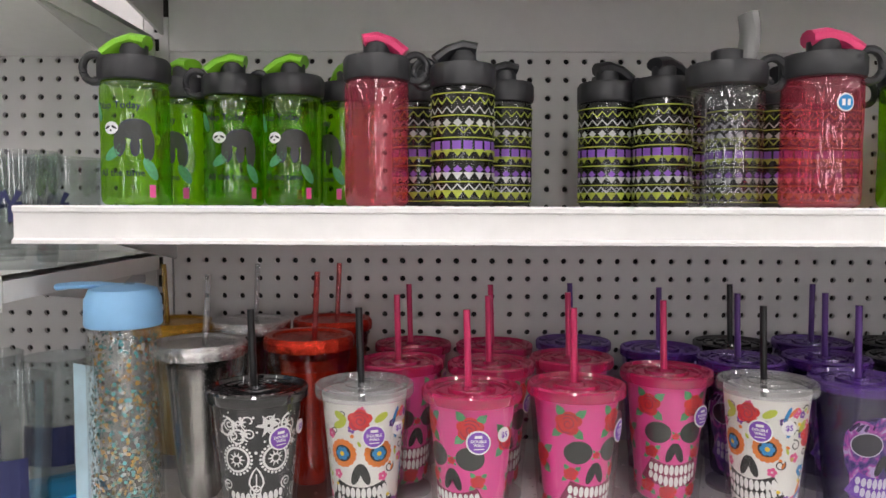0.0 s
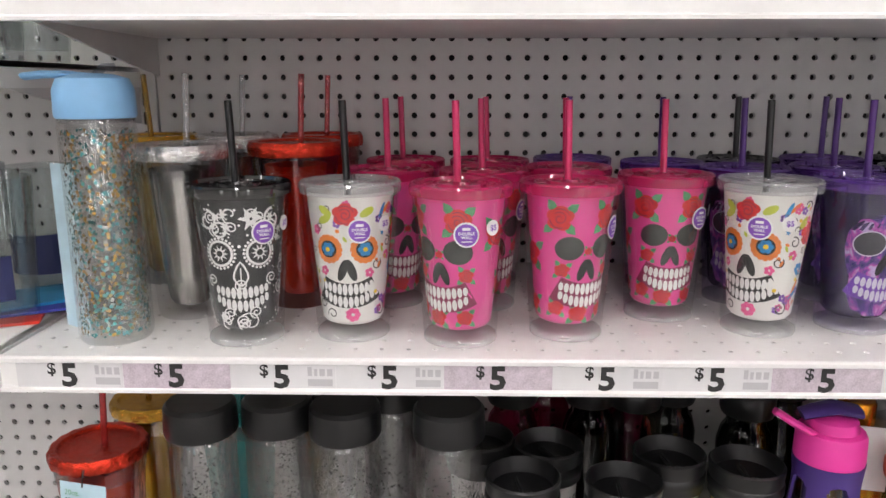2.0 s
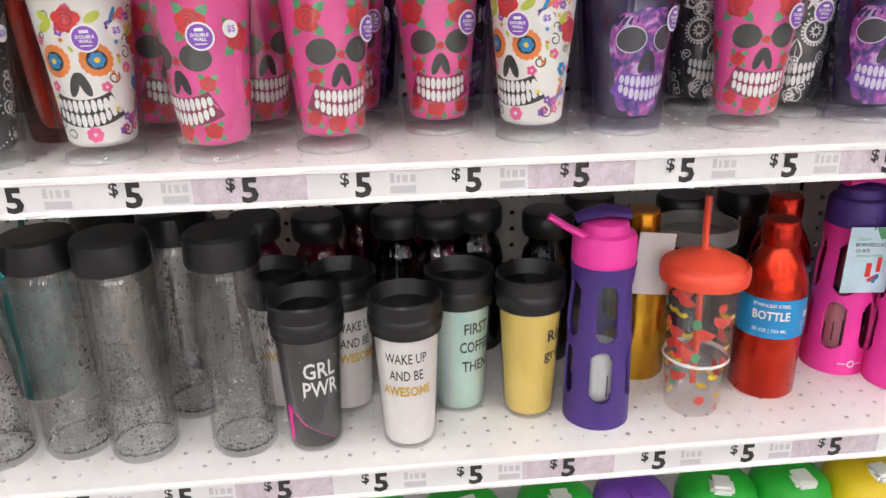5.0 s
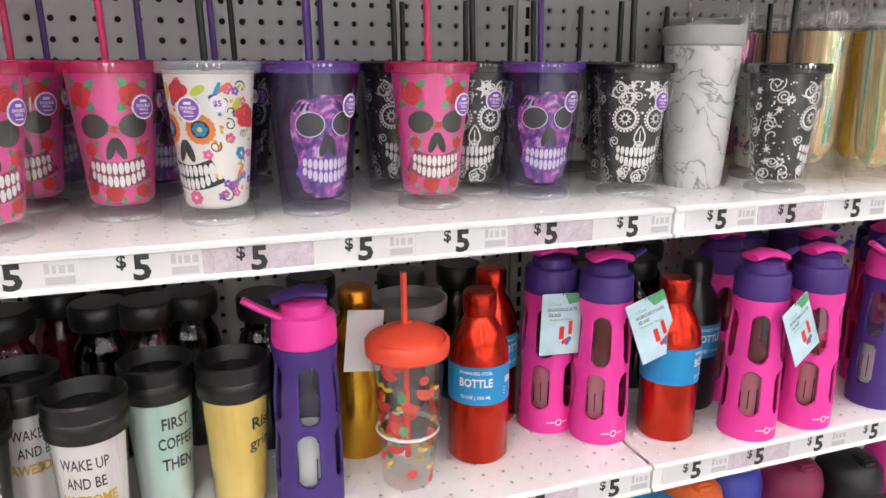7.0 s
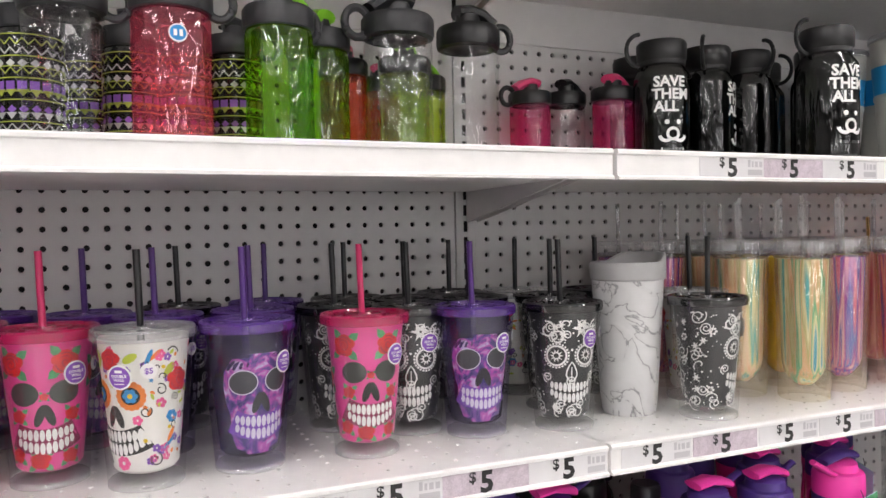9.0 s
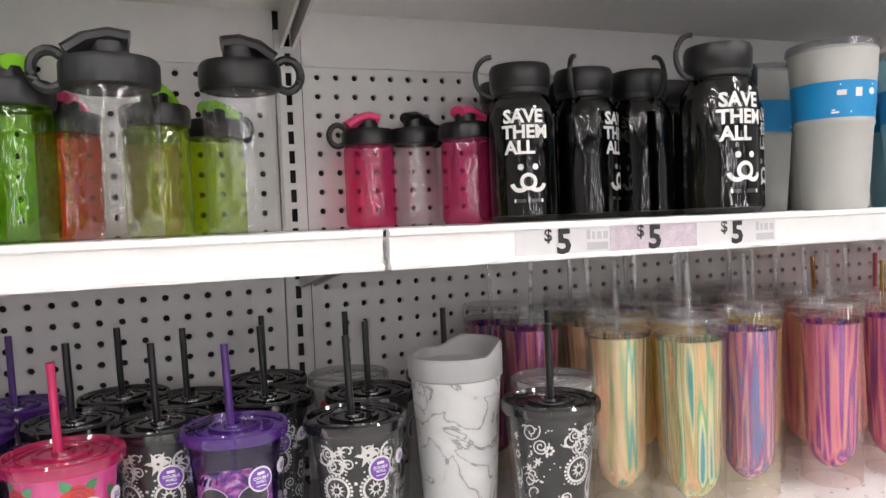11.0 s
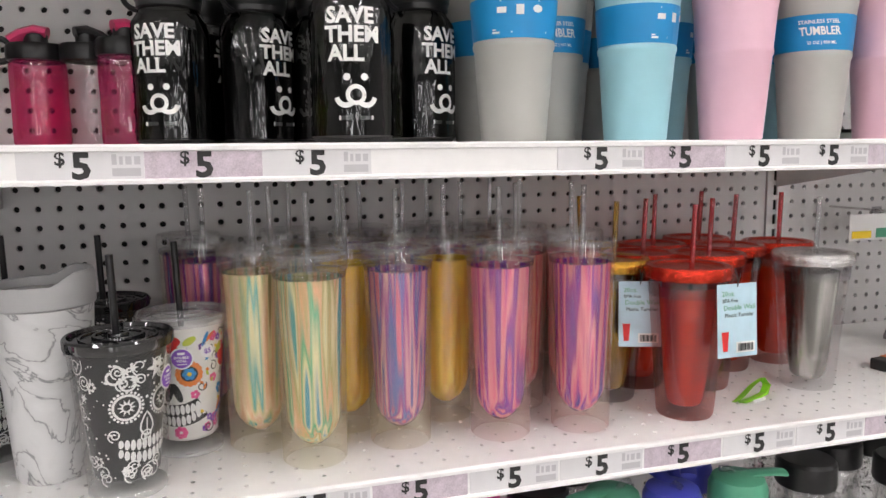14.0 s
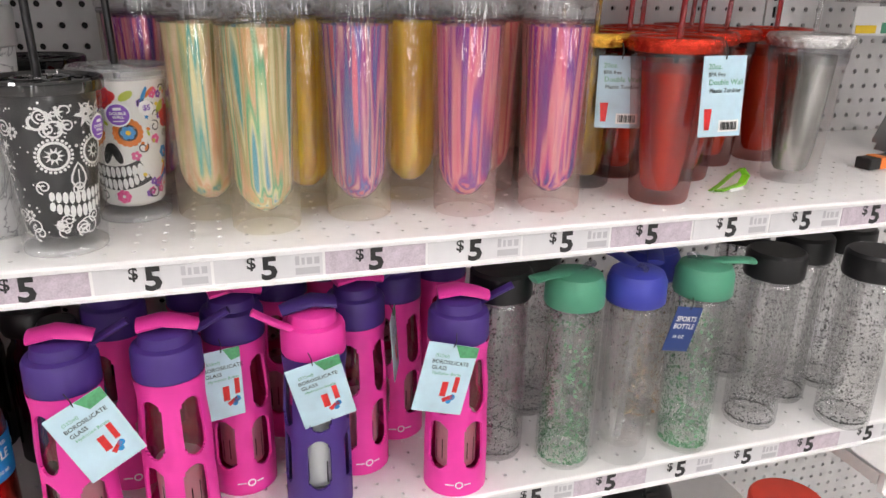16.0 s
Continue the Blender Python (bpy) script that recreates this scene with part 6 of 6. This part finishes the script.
shaker(HOTPINK, pose(1.76, -0.30, ZD), "pink shaker bottle with pink lid", cap=HOTPINK, body=HOTPINK)
copy_thing(bk, pose(1.87, -0.30, ZD))
copy_thing(bk, pose(2.10, -0.28, ZD))
copy_thing(bk, pose(0.10, -0.28, ZD))
copy_thing(bk, pose(0.22, -0.28, ZD))
copy_thing(bk, pose(0.34, -0.28, ZD))
rl = thing("red_lid_jug", "clear jug with wide red screw lid", "jug", "", pose(2.36, -0.30, ZD))
part("body", mesh("body", *lathe([(0, 0.001), (0.05, 0.001), (0.055, 0.006), (0.055, 0.105), (0.05, 0.115)], 32), CLEARD), rl)
part("lid", mesh("lid", *lathe([(0.052, 0.11), (0.058, 0.112), (0.058, 0.138), (0.054, 0.142), (0, 0.143)], 32), REDP), rl)


# ---------- neighbouring bays ----------
def glass(at, r, h, label, mark):
    ob = thing("drinking_glass", label, "glass", "drinking glasses", at)
    part("wall", mesh("wall", *lathe([(0, 0.001), (r * 0.85, 0.001), (r * 0.9, 0.01), (r * 1.05, h * 0.8), (r * 1.08, h), (r * 1.05, h), (r * 1.0, h * 0.8), (r * 0.84, 0.014), (0, 0.014)], 32), GLASSM), ob)
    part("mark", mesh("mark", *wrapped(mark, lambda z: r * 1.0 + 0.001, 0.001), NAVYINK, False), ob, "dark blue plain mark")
    return ob


mk = joined(stroke([(-0.018, 0.05), (-0.012, 0.075), (-0.004, 0.05), (0.002, 0.075)], 0.006), stroke([(0.004, 0.078), (0.011, 0.064), (0.018, 0.078)], 0.006), stroke([(0.011, 0.064), (0.011, 0.048)], 0.006), stroke([(-0.022, 0.06), (0.02, 0.066)], 0.004))
g1 = glass(pose(-0.025, -0.30, 1.322), 0.036, 0.118, "clear drinking glass with dark blue mark", mk)
for x, y in [(-0.11, -0.30), (-0.03, -0.20), (0.0 - 0.115, -0.2)]:
    copy_thing(g1, pose(x, y, 1.322))
mk2 = stroke([(-0.032 + 0.008 * i, 0.0525) for i in range(9)], 0.045)
g2 = glass(pose(-0.040, -0.30, 1.06), 0.036, 0.15, "clear tumbler glass with dark blue block", mk2)
for x, y in [(-0.13, -0.30), (-0.05, -0.19), (-0.14, -0.18)]:
    copy_thing(g2, pose(x, y, 1.06))
wr = thing("wire_fence", "white wire fence along the shelf edge", "shelf fence", "", pose(-0.008, LIP - 0.003, 1.322))
part("wire", mesh("wire", *tube([(-0.20, 0, 0.0), (-0.20, 0, 0.055), (0.0, 0, 0.055), (0.004, 0, 0.052), (0.004, 0, -0.045), (-0.03, 0, -0.05)], 0.0022, 8), WIRE), wr)
wr2 = copy_thing(wr, pose(-0.008, LIP - 0.003, 1.06))
rp = thing("red_printed_strip", "white edge strip with worn red lettering", "shelf strip", "", pose(-0.10, LIP - 0.004, 1.603))
part("strip", mesh("strip", *block(-0.1, 0.095, 0.0, 0.002, -0.012, 0.012), PAPER, False), rp)
part("red_print", mesh("red_print", *upright_card(joined(*[stroke([(-0.02 + 0.018 * i, 0.006), (-0.012 + 0.018 * i, 0.0085), (-0.004 + 0.018 * i, 0.005)], 0.004) for i in range(5)]), 0, 0.001), REDINK, False), rp)

# hang tag and booklets by the blue-capped bottle
bt = thing("card_tag", "pale blue cardboard tag leaning by the glitter bottle", "tag", "", pose(0.036, -0.30, ZB + 0.06, 0, 0, -30))
part("card", mesh("card", *bevelled(-0.020, 0.020, -0.0005, 0.0005, -0.06, 0.11, 0.0004), TAGBLUE), bt)
for i, m in enumerate((REDP, BLUEP, CYANP)):
    bkz = thing("booklet", "thin coloured booklet lying on the shelf", "booklet", "booklets", pose(-0.06 + 0.012 * i, -0.29 + 0.03 * i, 1.06 + 0.0031 * i, 0, 0, 20 + 9 * i))
    part("cover", mesh("cover", *bevelled(-0.07, 0.05, -0.04, 0.04, 0, 0.003, 0.0008), m), bkz)

# green wristband on the tumbler shelf
wb = thing("silicone_band", "lime green coiled silicone band lying on the shelf", "wristband", "", pose(2.162, -0.300, ZB + 0.0005, 0, 0, 15))
pts = [(-0.030, 0, 0.002), (-0.01, 0.004, 0.006), (0.012, 0.006, 0.016), (0.028, 0.004, 0.022), (0.033, 0, 0.014), (0.022, -0.004, 0.005), (0.0, -0.006, 0.003), (-0.025, -0.006, 0.002)]
V, F = tube(pts, 0.0022, 8)
part("band", mesh("band", [(x, y * 1 + (0.006 if i % 8 < 4 else -0.002), z) for i, (x, y, z) in enumerate(V)], F, LIME), wb)
part("clip", mesh("clip", *bevelled(-0.012, 0.014, -0.012, -0.008, 0.0002, 0.004, 0.001), WINK), wb)

# next bay: boxed pens, packets
pb = thing("marker_box", "black box with orange, blue and yellow stripes", "box", "", pose(2.52, -0.235, ZB, 0, 0, 8))
part("box", mesh("box", *bevelled(-0.10, 0.10, -0.012, 0.012, 0, 0.016, 0.001), INK), pb)
for x0, x1, m in ((-0.078, -0.062, ORINK), (-0.04, -0.008, BLUEINK), (-0.006, 0.012, YELINK), (0.014, 0.05, PAPER)):
    part("stripe", mesh("stripe", *bevelled(x0, x1, -0.0126, 0.0126, 0.0004, 0.0166, 0.0004), m), pb)
for i in range(3):
    pkt = thing("hanging_packet", "clear hanging packet with yellow and teal card", "packet", "hanging packets", pose(2.56 + 0.13 * i, -0.10, 1.245))
    part("card", mesh("card", *bevelled(-0.055, 0.055, -0.001, 0.001, -0.022, 0.022, 0.0005), PAPER), pkt)
    part("yellow_band", mesh("yellow_band", *bevelled(-0.05, -0.01, -0.0022, -0.0012, -0.018, -0.006, 0.0003), YELINK), pkt)
    part("teal_band", mesh("teal_band", *bevelled(0.0, 0.05, -0.0022, -0.0012, -0.018, -0.002, 0.0003), MINT), pkt)
    part("hook", mesh("hook", *tube([(0, 0.10, 0.028), (0, -0.02, 0.028), (0, -0.03, 0.034)], 0.002, 8), FOILSIL), pkt)
    part("hanger", mesh("hanger", *bevelled(-0.01, 0.01, -0.0006, 0.0006, 0.022, 0.034, 0.0003), CLEARD), pkt)
gp = thing("grey_pouch", "grey folded fabric pouch standing on the shelf", "pouch", "", pose(2.60, -0.16, ZB))
V, F = bevelled(-0.06, 0.06, -0.03, 0.03, 0, 0.13, 0.012)
part("body", mesh("body", [(x + 0.35 * z, y * (1 - 3 * z if z > 0 else 1), z) for x, y, z in V], F, GREYP), gp)
